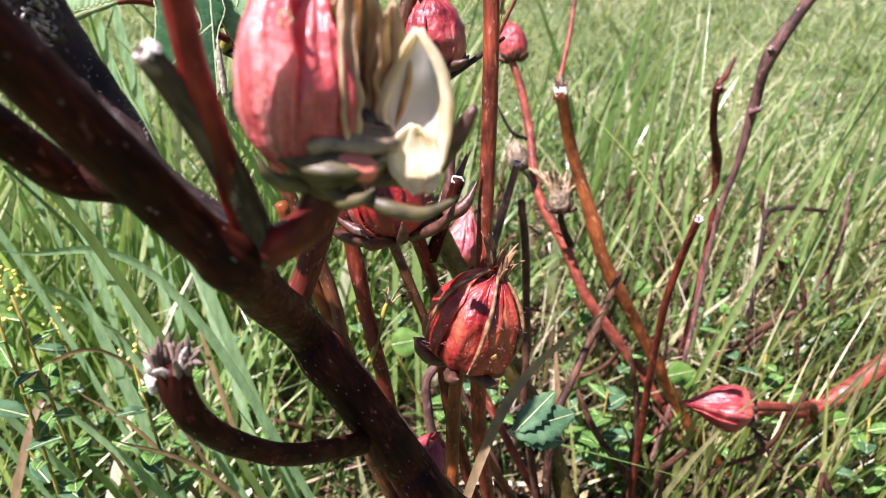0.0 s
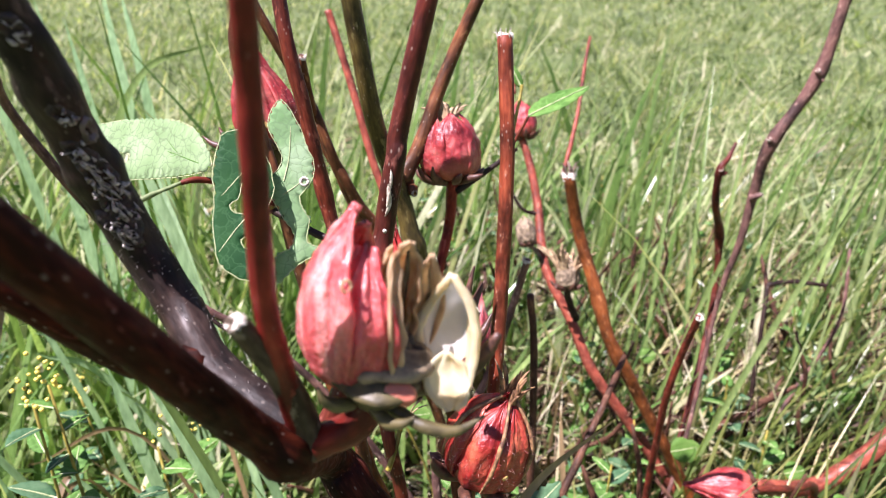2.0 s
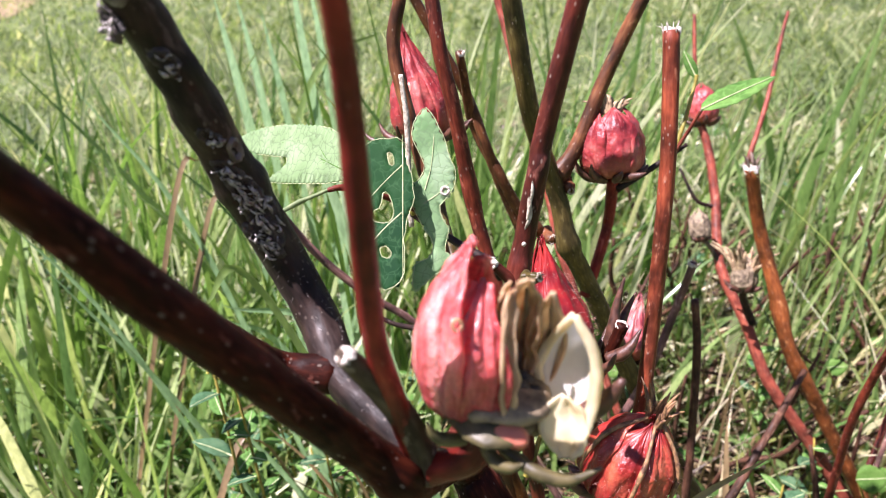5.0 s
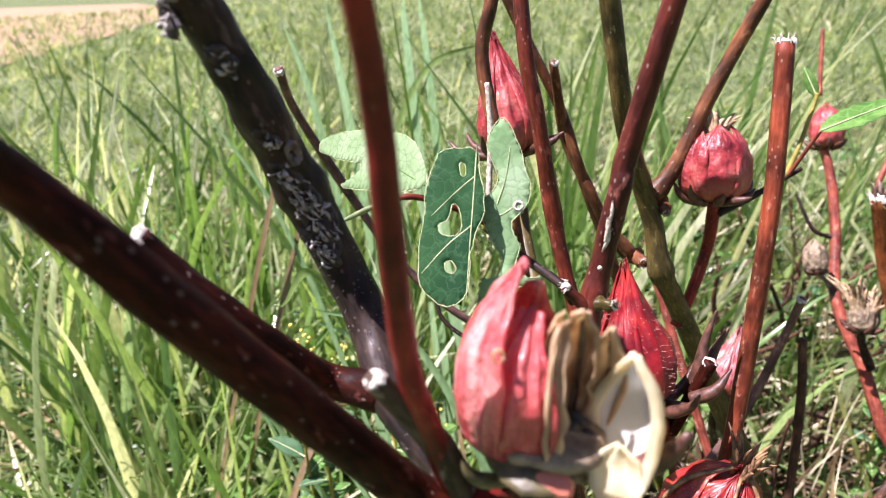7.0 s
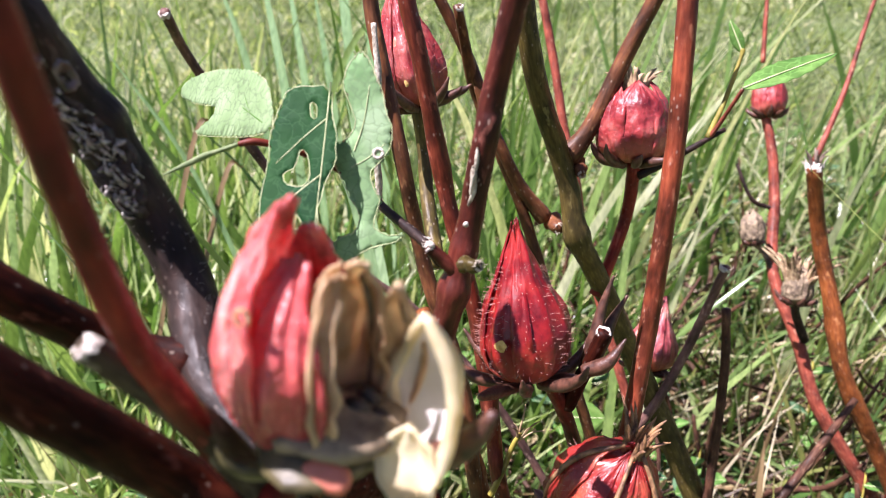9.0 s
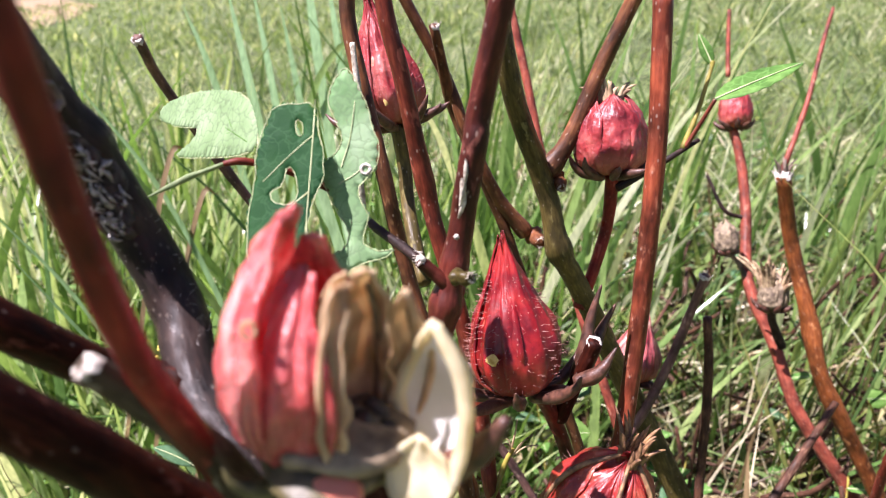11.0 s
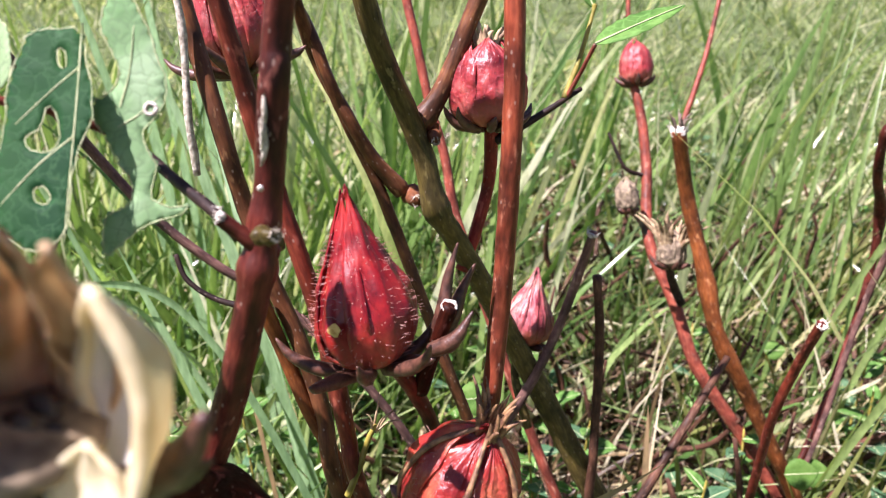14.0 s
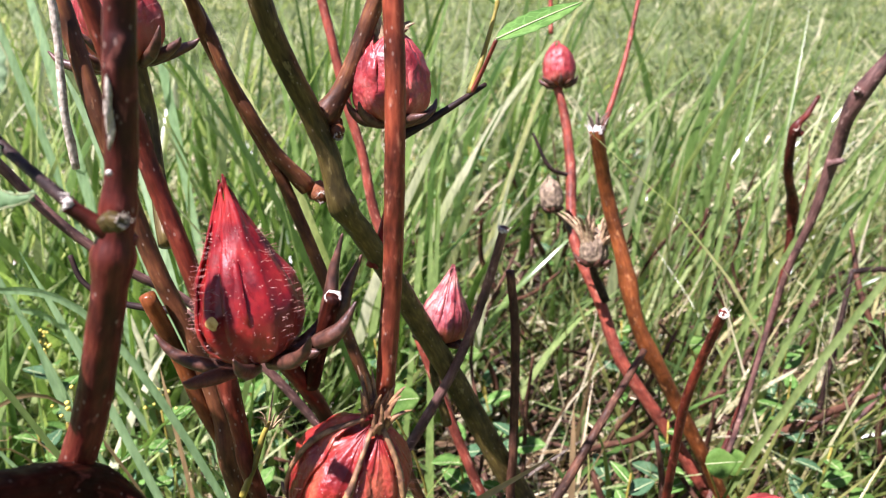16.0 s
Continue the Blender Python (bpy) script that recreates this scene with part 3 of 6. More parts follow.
def threads(owner, centre, along, count, length, radius, mat=DRY, seed=3, label="shrivelled dry tip", name="dry_tip", spread=0.8):
    """A tuft of shrivelled curling threads."""
    rng = random.Random(seed)
    c, d = Vector(centre), Vector(along).normalized()
    s = d.cross(Vector((0.2, 0.9, 0.3))).normalized()
    t = s.cross(d)
    bm = bmesh.new()
    for k in range(count):
        a = rng.uniform(0, 6.283)
        o = (s * math.cos(a) + t * math.sin(a))
        ln = length * rng.uniform(0.5, 1.1)
        w = rng.uniform(0.2, spread)
        j = Vector([rng.uniform(-1, 1) for _ in range(3)]) * ln * 0.25
        sweep(bm, [c - d * ln * 0.2 + o * radius, c + d * ln * 0.4 + o * (radius + ln * w * 0.3) + j * 0.4, c + d * ln * 0.75 + o * (radius + ln * w * 0.7) + j, c + d * ln * 0.9 + o * (radius + ln * w) + j * 1.5],
              [radius * 0.35, radius * 0.28, radius * 0.2, radius * 0.06], 5, 4, 0.4, seed=k)
    bmesh.ops.recalc_face_normals(bm, faces=bm.faces)
    return part(name, bm, mat, owner, label)


def pale_nicks(owner, m, length, radius, kind, spots):
    """Small raw scabs on a sepal: (share of the length, azimuth in degrees, size)."""
    for u, a, size in spots:
        a = radians(a)
        r = profile(kind, u) * radius * 1.05
        bm = bmesh.new()
        rng = random.Random(int(u * 1000 + a * 10))
        c = Vector((r * math.cos(a), r * math.sin(a), u * length))
        out = Vector((math.cos(a), math.sin(a), 0.2)).normalized()
        side, up = Vector((-math.sin(a), math.cos(a), 0)), Vector((0, 0, 1))
        ring = [bm.verts.new(m @ (c + (side * math.cos(q) + up * math.sin(q)) * size * rng.uniform(0.6, 1.25) + out * 0.0002)) for q in [6.283 * k / 11 for k in range(11)]]
        mid = bm.verts.new(m @ (c + out * 0.0008))
        for k in range(11):
            bm.faces.new((ring[k], ring[(k + 1) % 11], mid))
        part("scab", bm, NICK, owner, "raw yellowish nick")


def leaf_panel(owner, name, origin, ex, ey, outline, holes, mat, bend=0.0, label="", ragged=0.38, rim=True):
    """A flat lobe of a leaf in millimetres on its own plane, with gnawed holes, a toothed edge and a slight bend."""
    rng = random.Random(len(outline) * 13 + len(holes))
    o, ex, ey = Vector(origin), Vector(ex).normalized(), Vector(ey)
    ey = (ey - ex * ey.dot(ex)).normalized()
    nz = ex.cross(ey)

    def place(x, y):
        h = bend * (x * x + 0.5 * y * y) * 0.001 + 0.25 * noise.noise(Vector((x * 0.16, y * 0.16, 2.0)))
        return o + (ex * x + ey * y + nz * h) * 0.001

    bm = bmesh.new()
    loops = []
    for k, poly in enumerate([outline] + holes):
        for _ in range(2 if k else 1):
            poly = [q for (x0, y0), (x1, y1) in zip(poly, poly[1:] + poly[:1]) for q in ((x0 * 0.8 + x1 * 0.2, y0 * 0.8 + y1 * 0.2), (x0 * 0.2 + x1 * 0.8, y0 * 0.2 + y1 * 0.8))]
        fine = []
        for (x0, y0), (x1, y1) in zip(poly, poly[1:] + poly[:1]):
            n = max(1 if k else 2, int(math.hypot(x1 - x0, y1 - y0) / 1.1))
            for i in range(n):
                t = i / n
                w = ragged if i % 2 else -ragged * 0.3
                dx, dy = y1 - y0, x0 - x1
                ln = max(1e-6, math.hypot(dx, dy))
                w += rng.uniform(-0.1, 0.1)
                fine.append((x0 + (x1 - x0) * t + dx / ln * w, y0 + (y1 - y0) * t + dy / ln * w))
        vs = [bm.verts.new((x, y, 0)) for x, y in fine]
        edges = [bm.edges.new((a, b)) for a, b in zip(vs, vs[1:] + vs[:1])]
        loops.append((fine, edges))
    bmesh.ops.triangle_fill(bm, edges=[e for _, es in loops for e in es], use_beauty=True, normal=(0, 0, 1))
    for _ in range(2):
        bmesh.ops.subdivide_edges(bm, edges=[e for e in bm.edges if not e.is_boundary and e.calc_length() > 2.2], cuts=1)
    bmesh.ops.triangulate(bm, faces=bm.faces)
    for v in bm.verts:
        v.co = place(v.co.x, v.co.y)
    bmesh.ops.recalc_face_normals(bm, faces=bm.faces)
    bmesh.ops.solidify(bm, geom=list(bm.faces), thickness=0.00022)
    ob = part(name, bm, mat, owner, label)
    if rim:
        for fine, _ in loops:
            rb = bmesh.new()
            sweep(rb, [place(x, y) for x, y in fine[::2] + fine[:1]], [0.00013, 0.00013], 5, 1, 0.2)
            part("gnawed_rim", rb, LEAF_RIM, ob, "pale gnawed rim")
    return ob, place


def veins(owner, place, lines, width=0.22, mat=None):
    for pts in lines:
        bm = bmesh.new()
        sweep(bm, [place(x, y) for x, y in pts], [width * 0.001, width * 0.0004], 5, 5, 0.0)
        part("vein", bm, mat or LEAF_RIM, owner)


def simple_leaf(owner, base, tip, normal, width, mat, name="leaf", label="", cup=0.25, teeth=0.05):
    """An ovate leaf with a midrib fold and toothed rim."""
    b, t = Vector(base), Vector(tip)
    ax = t - b
    n = Vector(normal)
    side = ax.cross(n).normalized()
    n = side.cross(ax).normalized()
    bm = bmesh.new()
    rows = []
    N = 14
    for i in range(N + 1):
        u = i / N
        w = width * 0.5 * math.sin(math.pi * min(1, u ** 0.8)) ** 0.8 * (1 + (teeth if i % 2 else -teeth)) + 0.0002
        row = []
        for v in (-1, -0.5, 0, 0.5, 1):
            row.append(bm.verts.new(b + ax * u + side * w * v + n * (cup * w * abs(v) - cup * ax.length * 0.35 * u * u)))
        rows.append(row)
    for a, c in zip(rows, rows[1:]):
        for j in range(4):
            bm.faces.new((a[j], a[j + 1], c[j + 1], c[j]))
    bmesh.ops.recalc_face_normals(bm, faces=bm.faces)
    bmesh.ops.solidify(bm, geom=list(bm.faces), thickness=0.0002)
    ob = part(name, bm, mat, owner, label)
    vb = bmesh.new()
    sweep(vb, [b + ax * u + n * (0.0003 - cup * ax.length * 0.35 * u * u) for u in (0, 0.33, 0.66, 0.97)], [0.0005, 0.0002], 5, 4, 0)
    part("vein", vb, LEAF_RIM, ob)
    return ob


def blades(name, pos, height, width, azimuth, lean, curl, mat, label, category, fold=True, segs=5, twist=None):
    """Many grass blades as one sheet of loose strips (all arguments are arrays, one entry a blade)."""
    n = len(height)
    cols = 3 if fold else 2
    u = np.linspace(0, 1, segs + 1)[None, :, None]
    d = np.stack([np.cos(azimuth), np.sin(azimuth), np.zeros(n)], 1)[:, None, :]
    s = np.stack([-np.sin(azimuth), np.cos(azimuth), np.zeros(n)], 1)[:, None, :]
    if twist is not None:
        s = s * np.cos(twist)[:, None, None] + d * np.sin(twist)[:, None, None]
    h, ln, cu = height[:, None, None], lean[:, None, None], curl[:, None, None]
    out = h * (ln * u + cu * u ** 2.4)
    up = h * (u - 0.42 * cu * u ** 2.6) * np.cos(np.minimum(1.2, ln * 0.7))
    mid = pos[:, None, :] + d * out + np.array([0, 0, 1.0]) * up
    w = (width[:, None, None] * 0.5) * np.clip(1.0 - u ** 2.2, 0.03, 1) * (0.65 + 0.35 * np.minimum(1, u * 4))
    if fold:
        verts = np.stack([mid - s * w + d * w * 0.35, mid, mid + s * w + d * w * 0.35], 2)
    else:
        verts = np.stack([mid - s * w, mid + s * w], 2)
    verts = verts.reshape(-1, 3)
    i = np.arange(n)[:, None, None] * (segs + 1) * cols
    r = np.arange(segs)[None, :, None] * cols
    c = np.arange(cols - 1)[None, None, :]
    a = (i + r + c).ravel()
    quads = np.stack([a, a + 1, a + 1 + cols, a + cols], 1)
    me = bpy.data.meshes.new(name)
    me.vertices.add(len(verts))
    me.vertices.foreach_set("co", verts.astype(np.float32).ravel())
    me.loops.add(quads.size)
    me.loops.foreach_set("vertex_index", quads.astype(np.int32).ravel())
    me.polygons.add(len(quads))
    me.polygons.foreach_set("loop_start", np.arange(0, quads.size, 4, dtype=np.int32))
    me.update(calc_edges=True)
    me.validate()
    me.polygons.foreach_set("use_smooth", np.ones(len(me.polygons), dtype=bool))
    me.materials.append(mat)
    return tagged(new(name, me), label, category, kind="stuff")


# ---- setting ----
def ground_sheet():
    bm = bmesh.new()
    xs = [-400, -60, -20, -10, -6] + [-4 + 0.25 * k for k in range(33)] + [6, 10, 20, 60, 400]
    ys = [-60, -10, -3] + [-1 + 0.25 * k for k in range(33)] + [9, 13, 20, 60, 500]
    rows = [[bm.verts.new((x, y, (0.022 * noise.noise(Vector((x * 1.6, y * 1.6, 0))) - 0.012) if abs(x) < 5 and -2 < y < 8 else -0.012)) for x in xs] for y in ys]
    for a, b in zip(rows, rows[1:]):
        for j in range(len(xs) - 1):
            bm.faces.new((a[j], a[j + 1], b[j + 1], b[j]))
    return part("ground", bm, GROUND, None, "rough grassy field soil with dry litter", "structure")


ground_sheet()["category"] = "ground"


def sand_patch():
    bm = bmesh.new()
    rng = random.Random(4)
    edge = [(-4.7, 2.8), (-6.2, 5.2), (-8.0, 8.0), (-11.0, 11.0), (-16.0, 15.0), (-24.0, 16.0), (-20.0, 8.0), (-12.0, 3.5), (-7.0, 2.0)]
    ring = [bm.verts.new((x + rng.uniform(-0.2, 0.2), y + rng.uniform(-0.2, 0.2), 0.004)) for x, y in edge]
    bm.faces.new(ring)
    ob = part("sand_patch", bm, SAND, None, "bare orange sand beyond the grass", "structure")
    ob["category"] = "sand"


sand_patch()

# ---- the roselle bush ----
ROOT = Vector((0.105, 0.37, 0.0))
bush = thing("roselle_bush", ROOT, "branching roselle bush with red calyces and cut stems", "shrub")
_ = stem(bush, [(-0.0023, 0.2038, 0.5672), (-0.0102, 0.2035, 0.5331), (-0.0200, 0.2042, 0.4936), (-0.0215, 0.2030, 0.4838), (-0.0255, 0.2021, 0.4621), (-0.0273, 0.1994, 0.4510), (-0.0295, 0.1964, 0.4395), (-0.0348, 0.1955, 0.4231), (-0.0415, 0.1947, 0.4048), (-0.0489, 0.1928, 0.3885)], [0.0027, 0.0029, 0.0031, 0.0034, 0.0037, 0.0041], MAROON_STEM, "dark maroon branch with a pale scar", nodes=((0.52, 0.14), (0.62, 0.35)))
_ = stem(bush, [(0.0138, 0.2745, 0.5119), (0.0154, 0.2679, 0.4773), (0.0153, 0.2630, 0.4457), (0.0141, 0.2581, 0.4107), (0.0122, 0.2505, 0.3780), (0.0101, 0.2465, 0.3511), (0.014, 0.25, 0.27), (0.035, 0.28, 0.15), (0.085, 0.345, 0.03)], [0.0029, 0.0029, 0.0030, 0.0031, 0.0033], WARM_STEM, "straight red-brown stem cut off at the top", name="cut_stem")
cut_end(_, (0.014, 0.275, 0.512), (-0.05, 0.15, 1), 0.0030)
_ = stem(bush, [(-0.0868, 0.2872, 0.5647), (-0.0848, 0.2811, 0.5303), (-0.0885, 0.2779, 0.5081), (-0.0817, 0.2721, 0.4794), (-0.0740, 0.2660, 0.4535), (-0.0700, 0.2661, 0.4277), (-0.0639, 0.2637, 0.4058), (-0.0545, 0.2611, 0.3812), (-0.0475, 0.2573, 0.3557), (-0.0431, 0.2523, 0.3296), (-0.03, 0.262, 0.25), (0.03, 0.30, 0.12), (0.09, 0.36, 0.02)], [0.0026, 0.0028, 0.003, 0.0033], BROWN_STEM, "slender brown branch")
_ = stem(bush, [(-0.0698, 0.2518, 0.5660), (-0.0642, 0.2502, 0.5315), (-0.0613, 0.2480, 0.5100), (-0.0579, 0.2485, 0.4924), (-0.0529, 0.2502, 0.4581), (-0.0491, 0.2492, 0.4408), (-0.0414, 0.2463, 0.4142), (-0.0369, 0.2449, 0.3907), (-0.0329, 0.2428, 0.3636), (-0.0291, 0.2400, 0.3426), (-0.015, 0.25, 0.26), (0.03, 0.29, 0.13), (0.09, 0.355, 0.02)], [0.0024, 0.0027, 0.0028, 0.0028], RED_STEM, "slender red-brown branch", nodes=((0.33, 0.2), (0.62, 0.2)))
_ = stem(bush, [(-0.0735, 0.3209, 0.4993), (-0.0720, 0.3365, 0.4639), (-0.0611, 0.3362, 0.4408), (-0.0534, 0.3405, 0.4225), (-0.0429, 0.3464, 0.4053)], [0.0019, 0.0026, 0.0029, 0.0034], BROWN_STEM, "dark side branch with a broken white tip", nodes=((0.2, 0.2), (0.97, 0.25)))
cut_end(_, (-0.073, 0.321, 0.499), (-0.05, -0.25, 1), 0.0018)
_ = stem(bush, [(-0.1084, 0.3262, 0.5535), (-0.0947, 0.3287, 0.5214), (-0.0741, 0.3343, 0.4772), (-0.0662, 0.3339, 0.4548), (-0.0611, 0.3374, 0.4366), (-0.0523, 0.3427, 0.4093), (-0.0398, 0.3398, 0.3749), (-0.0289, 0.3377, 0.3431), (-0.0172, 0.3350, 0.3096), (0.01, 0.345, 0.22), (0.07, 0.36, 0.09)], [0.0022, 0.0025, 0.0027, 0.0028], BROWN_STEM, "long straight brown shoot")
_ = stem(bush, [(-0.0546, 0.3074, 0.5626), (-0.0502, 0.3151, 0.5288), (-0.0444, 0.3227, 0.4823), (-0.0415, 0.3304, 0.4620), (-0.0365, 0.3383, 0.4415), (-0.0312, 0.3414, 0.4226), (-0.0265, 0.3401, 0.4015), (-0.0213, 0.3480, 0.3857), (-0.0110, 0.3627, 0.3541), (0.0020, 0.3752, 0.3166), (0.0183, 0.3822, 0.2784), (0.0336, 0.3851, 0.2436), (0.0451, 0.3867, 0.2193), (0.0593, 0.3855, 0.1881), (0.085, 0.38, 0.10), (0.105, 0.37, -0.01)], [0.0040, 0.0043, 0.0047, 0.0052, 0.0062, 0.0072, 0.0078], GREEN_STEM, "thick green-brown main stem", nodes=((0.40, 0.30),))
_ = stem(bush, [(-0.0942, 0.5086, 0.5081), (-0.0877, 0.5020, 0.4893), (-0.0744, 0.4873, 0.4484), (-0.0630, 0.4735, 0.4107), (-0.0524, 0.4638, 0.3824), (-0.0451, 0.4531, 0.3541), (-0.0348, 0.4447, 0.3289), (-0.0204, 0.4333, 0.2942), (0.02, 0.41, 0.2), (0.08, 0.38, 0.08)], [0.0026, 0.0029, 0.0031], PINK_STEM, "thin pinkish stem")
_ = stem(bush, [(0.0219, 0.3768, 0.5577), (0.0079, 0.3707, 0.5262), (-0.0046, 0.3669, 0.4988), (-0.0144, 0.3610, 0.4758), (-0.0240, 0.3516, 0.4500), (-0.0334, 0.3448, 0.4347)], [0.0030, 0.0033, 0.0036, 0.0042], BROWN_STEM, "dark brown side branch", nodes=((0.96, 0.3),))
_ = stem(bush, [(-0.0066, 0.3601, 0.4312), (-0.0083, 0.3630, 0.4066), (-0.0133, 0.3576, 0.3836), (-0.0187, 0.3526, 0.3668)], [0.0032, 0.0028, 0.0028, 0.0032], BRIGHT_RED, "crimson stalk", name="stalk")
_ = stem(bush, [(0.0375, 0.3844, 0.3755), (0.0317, 0.3855, 0.3516), (0.0239, 0.3824, 0.3240), (0.0136, 0.3740, 0.2981), (-0.0052, 0.3601, 0.2637), (-0.0166, 0.3534, 0.2417), (0.0, 0.35, 0.17), (0.07, 0.36, 0.05)], [0.0021, 0.0024, 0.0028, 0.0034], FADED_STEM, "faded pinkish brown cut shoot", name="cut_stem")
cut_end(_, (0.037, 0.384, 0.375), (0.2, -0.05, 0.95), 0.0025)
_ = stem(bush, [(0.0405, 0.3888, 0.3505), (0.0443, 0.3872, 0.3128), (0.0457, 0.3818, 0.2441), (0.0462, 0.3762, 0.2086), (0.06, 0.375, 0.12), (0.09, 0.372, 0.03)], [0.0022, 0.0026, 0.0030], RUST_STEM, "thin dark dead shoot", name="dead_shoot")
_ = stem(bush, [(-0.0641, 0.2558, 0.4014), (-0.0589, 0.2581, 0.3778), (-0.0525, 0.2567, 0.3578), (-0.0438, 0.2556, 0.3371), (-0.0378, 0.2544, 0.3178), (-0.01, 0.27, 0.23), (0.05, 0.32, 0.1), (0.095, 0.36, 0.02)], [0.0026, 0.0027, 0.0028], ORANGE_STEM, "orange-brown stem")
F1 = [(-0.0618, 0.0515, 0.5520), (-0.0647, 0.0707, 0.5265), (-0.0654, 0.0755, 0.5202), (-0.0627, 0.0821, 0.5097), (-0.0589, 0.0897, 0.4965), (-0.0447, 0.1143, 0.4546), (-0.0378, 0.1234, 0.4392), (-0.0418, 0.1508, 0.4176), (-0.0453, 0.1903, 0.3867), (-0.0373, 0.1919, 0.3706), (-0.0283, 0.1924, 0.3544), (-0.0156, 0.1943, 0.3295), (-0.0006, 0.2022, 0.2982), (0.0550, 0.3000, 0.1500), (0.1000, 0.3600, 0.0000)]
stem(bush, F1, [0.0028, 0.0030, 0.0032, 0.0036, 0.0040, 0.0044, 0.0047, 0.0058, 0.0068, 0.0073, 0.0076, 0.0079, 0.0082, 0.0086, 0.0095], DARK_STEM, "thick dark maroon branch", "branch", nodes=((0.41, 0.22), (0.62, 0.12)), sides=18)
_ = stem(bush, [(-0.0846, 0.0996, 0.5843), (-0.0853, 0.1264, 0.5421), (-0.0855, 0.1337, 0.5307), (-0.0849, 0.1406, 0.5179), (-0.0850, 0.1486, 0.5029), (-0.0837, 0.1538, 0.4910), (-0.0811, 0.1570, 0.4788), (-0.0767, 0.1579, 0.4678), (-0.0710, 0.1553, 0.4582), (-0.0610, 0.1450, 0.4491), (-0.0477, 0.1370, 0.4428), (-0.0365, 0.1291, 0.4405)], [0.0043, 0.0046, 0.0049, 0.0053, 0.0056, 0.0056, 0.0054, 0.0052, 0.0048, 0.0046], BLACK_STEM, "thick dark branch with torn bark scars", name="branch",nodes=((0.30, 0.12), (0.43, 0.16)),sides=20,rough=0.12)
scarred = _
_ = stem(bush, [(-0.0962, 0.1143, 0.4941), (-0.0925, 0.1174, 0.4870), (-0.0840, 0.1237, 0.4742), (-0.0784, 0.1347, 0.4589), (-0.0750, 0.1420, 0.4508), (-0.0619, 0.1446, 0.4489)], [0.0038, 0.0040, 0.0041, 0.0043], DARK_STEM, "dark side branch ending in a cut", name="branch",nodes=((0.97, 0.2),),sides=16)
cut_end(_, (-0.0963, 0.1141, 0.4944), (-0.48, -0.36, 0.62), 0.0037, 0.22)
_ = stem(bush, [(-0.0231, 0.0667, 0.5870), (-0.0286, 0.0906, 0.5435), (-0.0292, 0.0937, 0.5380), (-0.0313, 0.0995, 0.5235), (-0.0330, 0.1030, 0.5059), (-0.0351, 0.1079, 0.4856), (-0.0354, 0.1126, 0.4711), (-0.0355, 0.1233, 0.4470)], [0.0016, 0.0018, 0.0019, 0.0021, 0.0022, 0.0026], FRONT_RED, "thin bright red shoot", name="shoot",sides=14)
_ = stem(bush, [(-0.0574, 0.1298, 0.4134), (-0.0567, 0.1290, 0.4068), (-0.0548, 0.1308, 0.3987), (-0.0504, 0.1390, 0.3854), (-0.0417, 0.1537, 0.3691), (-0.0288, 0.1844, 0.3467)], [0.0037, 0.0036, 0.0033, 0.0031, 0.0030, 0.0036], DARK_STEM, "upturned dark stub of a branch", name="stub",sides=16)
stub = _
threads(stub, (-0.0574, 0.1298, 0.4134), (0.15, 0.1, 1), 22, 0.006, 0.0030, GREY_TWIG, 8, "shrivelled brown fibres", "frayed_tip", 0.7)
for dx, dz, size in ((-0.0035, 0.0015, 0.0017), (-0.0037, -0.0028, 0.0021), (-0.0022, -0.0010, 0.0015)):
    bm = bmesh.new()
    bmesh.ops.create_icosphere(bm, subdivisions=3, radius=size, matrix=Matrix.Translation(Vector((-0.0574, 0.1298, 0.4134)) + Vector((dx, -0.0015, dz))) @ Matrix.Diagonal((0.8, 0.8, 1.3, 1)))
    for v in bm.verts:
        v.co += v.normal * size * 0.35 * noise.noise(v.co * 900)
    part("white_fungus", bm, CUT_WOOD, stub, "white fluffy growth on the broken tip")
_ = stub
threads(_, (-0.0574, 0.1298, 0.4134), (-0.25, 0.1, 1), 5, 0.004, 0.0026, CUT_WOOD, 9, "frayed white fibres", "frayed_tip", 0.9)
_ = stem(bush, [(-0.2047, 0.3060, 0.4974), (-0.2149, 0.3302, 0.4701), (-0.1960, 0.3539, 0.4088), (-0.1746, 0.3579, 0.3774), (-0.1492, 0.3649, 0.3498), (-0.1195, 0.3741, 0.3237), (-0.07, 0.38, 0.26), (0.0, 0.38, 0.14), (0.09, 0.37, 0.02)], [0.0023, 0.0024, 0.0024, 0.0026], FADED_STEM, "slender reddish cut stem", name="cut_stem",nodes=((0.2, 0.2),))
cut_end(_, (-0.205, 0.306, 0.497), (0.3, -0.6, 0.9), 0.0026)
_ = stem(bush, [(-0.0635, 0.2140, 0.4643), (-0.0483, 0.2050, 0.4598), (-0.0360, 0.1975, 0.4570), (-0.0318, 0.1985, 0.4513)], [0.0013, 0.0012, 0.0013, 0.0016], TWIG, "black leaf stalk", name="leaf_stalk")
_ = stem(bush, [(-0.1277, 0.3037, 0.3884), (-0.1221, 0.3007, 0.3782), (-0.1087, 0.3013, 0.3698), (-0.0886, 0.3057, 0.3651)], [0.0010, 0.0011, 0.0016], TWIG, "thin crooked dark twig", name="twig")
_ = stem(bush, [(0.1186, 0.4517, 0.2711), (0.0985, 0.4174, 0.2531), (0.0779, 0.3895, 0.2254), (0.0641, 0.3737, 0.1969), (0.065, 0.372, 0.12), (0.095, 0.37, 0.03)], [0.0020, 0.0026, 0.0030, 0.0034], RUST_STEM, "dark slanting dead shoot", name="dead_shoot")
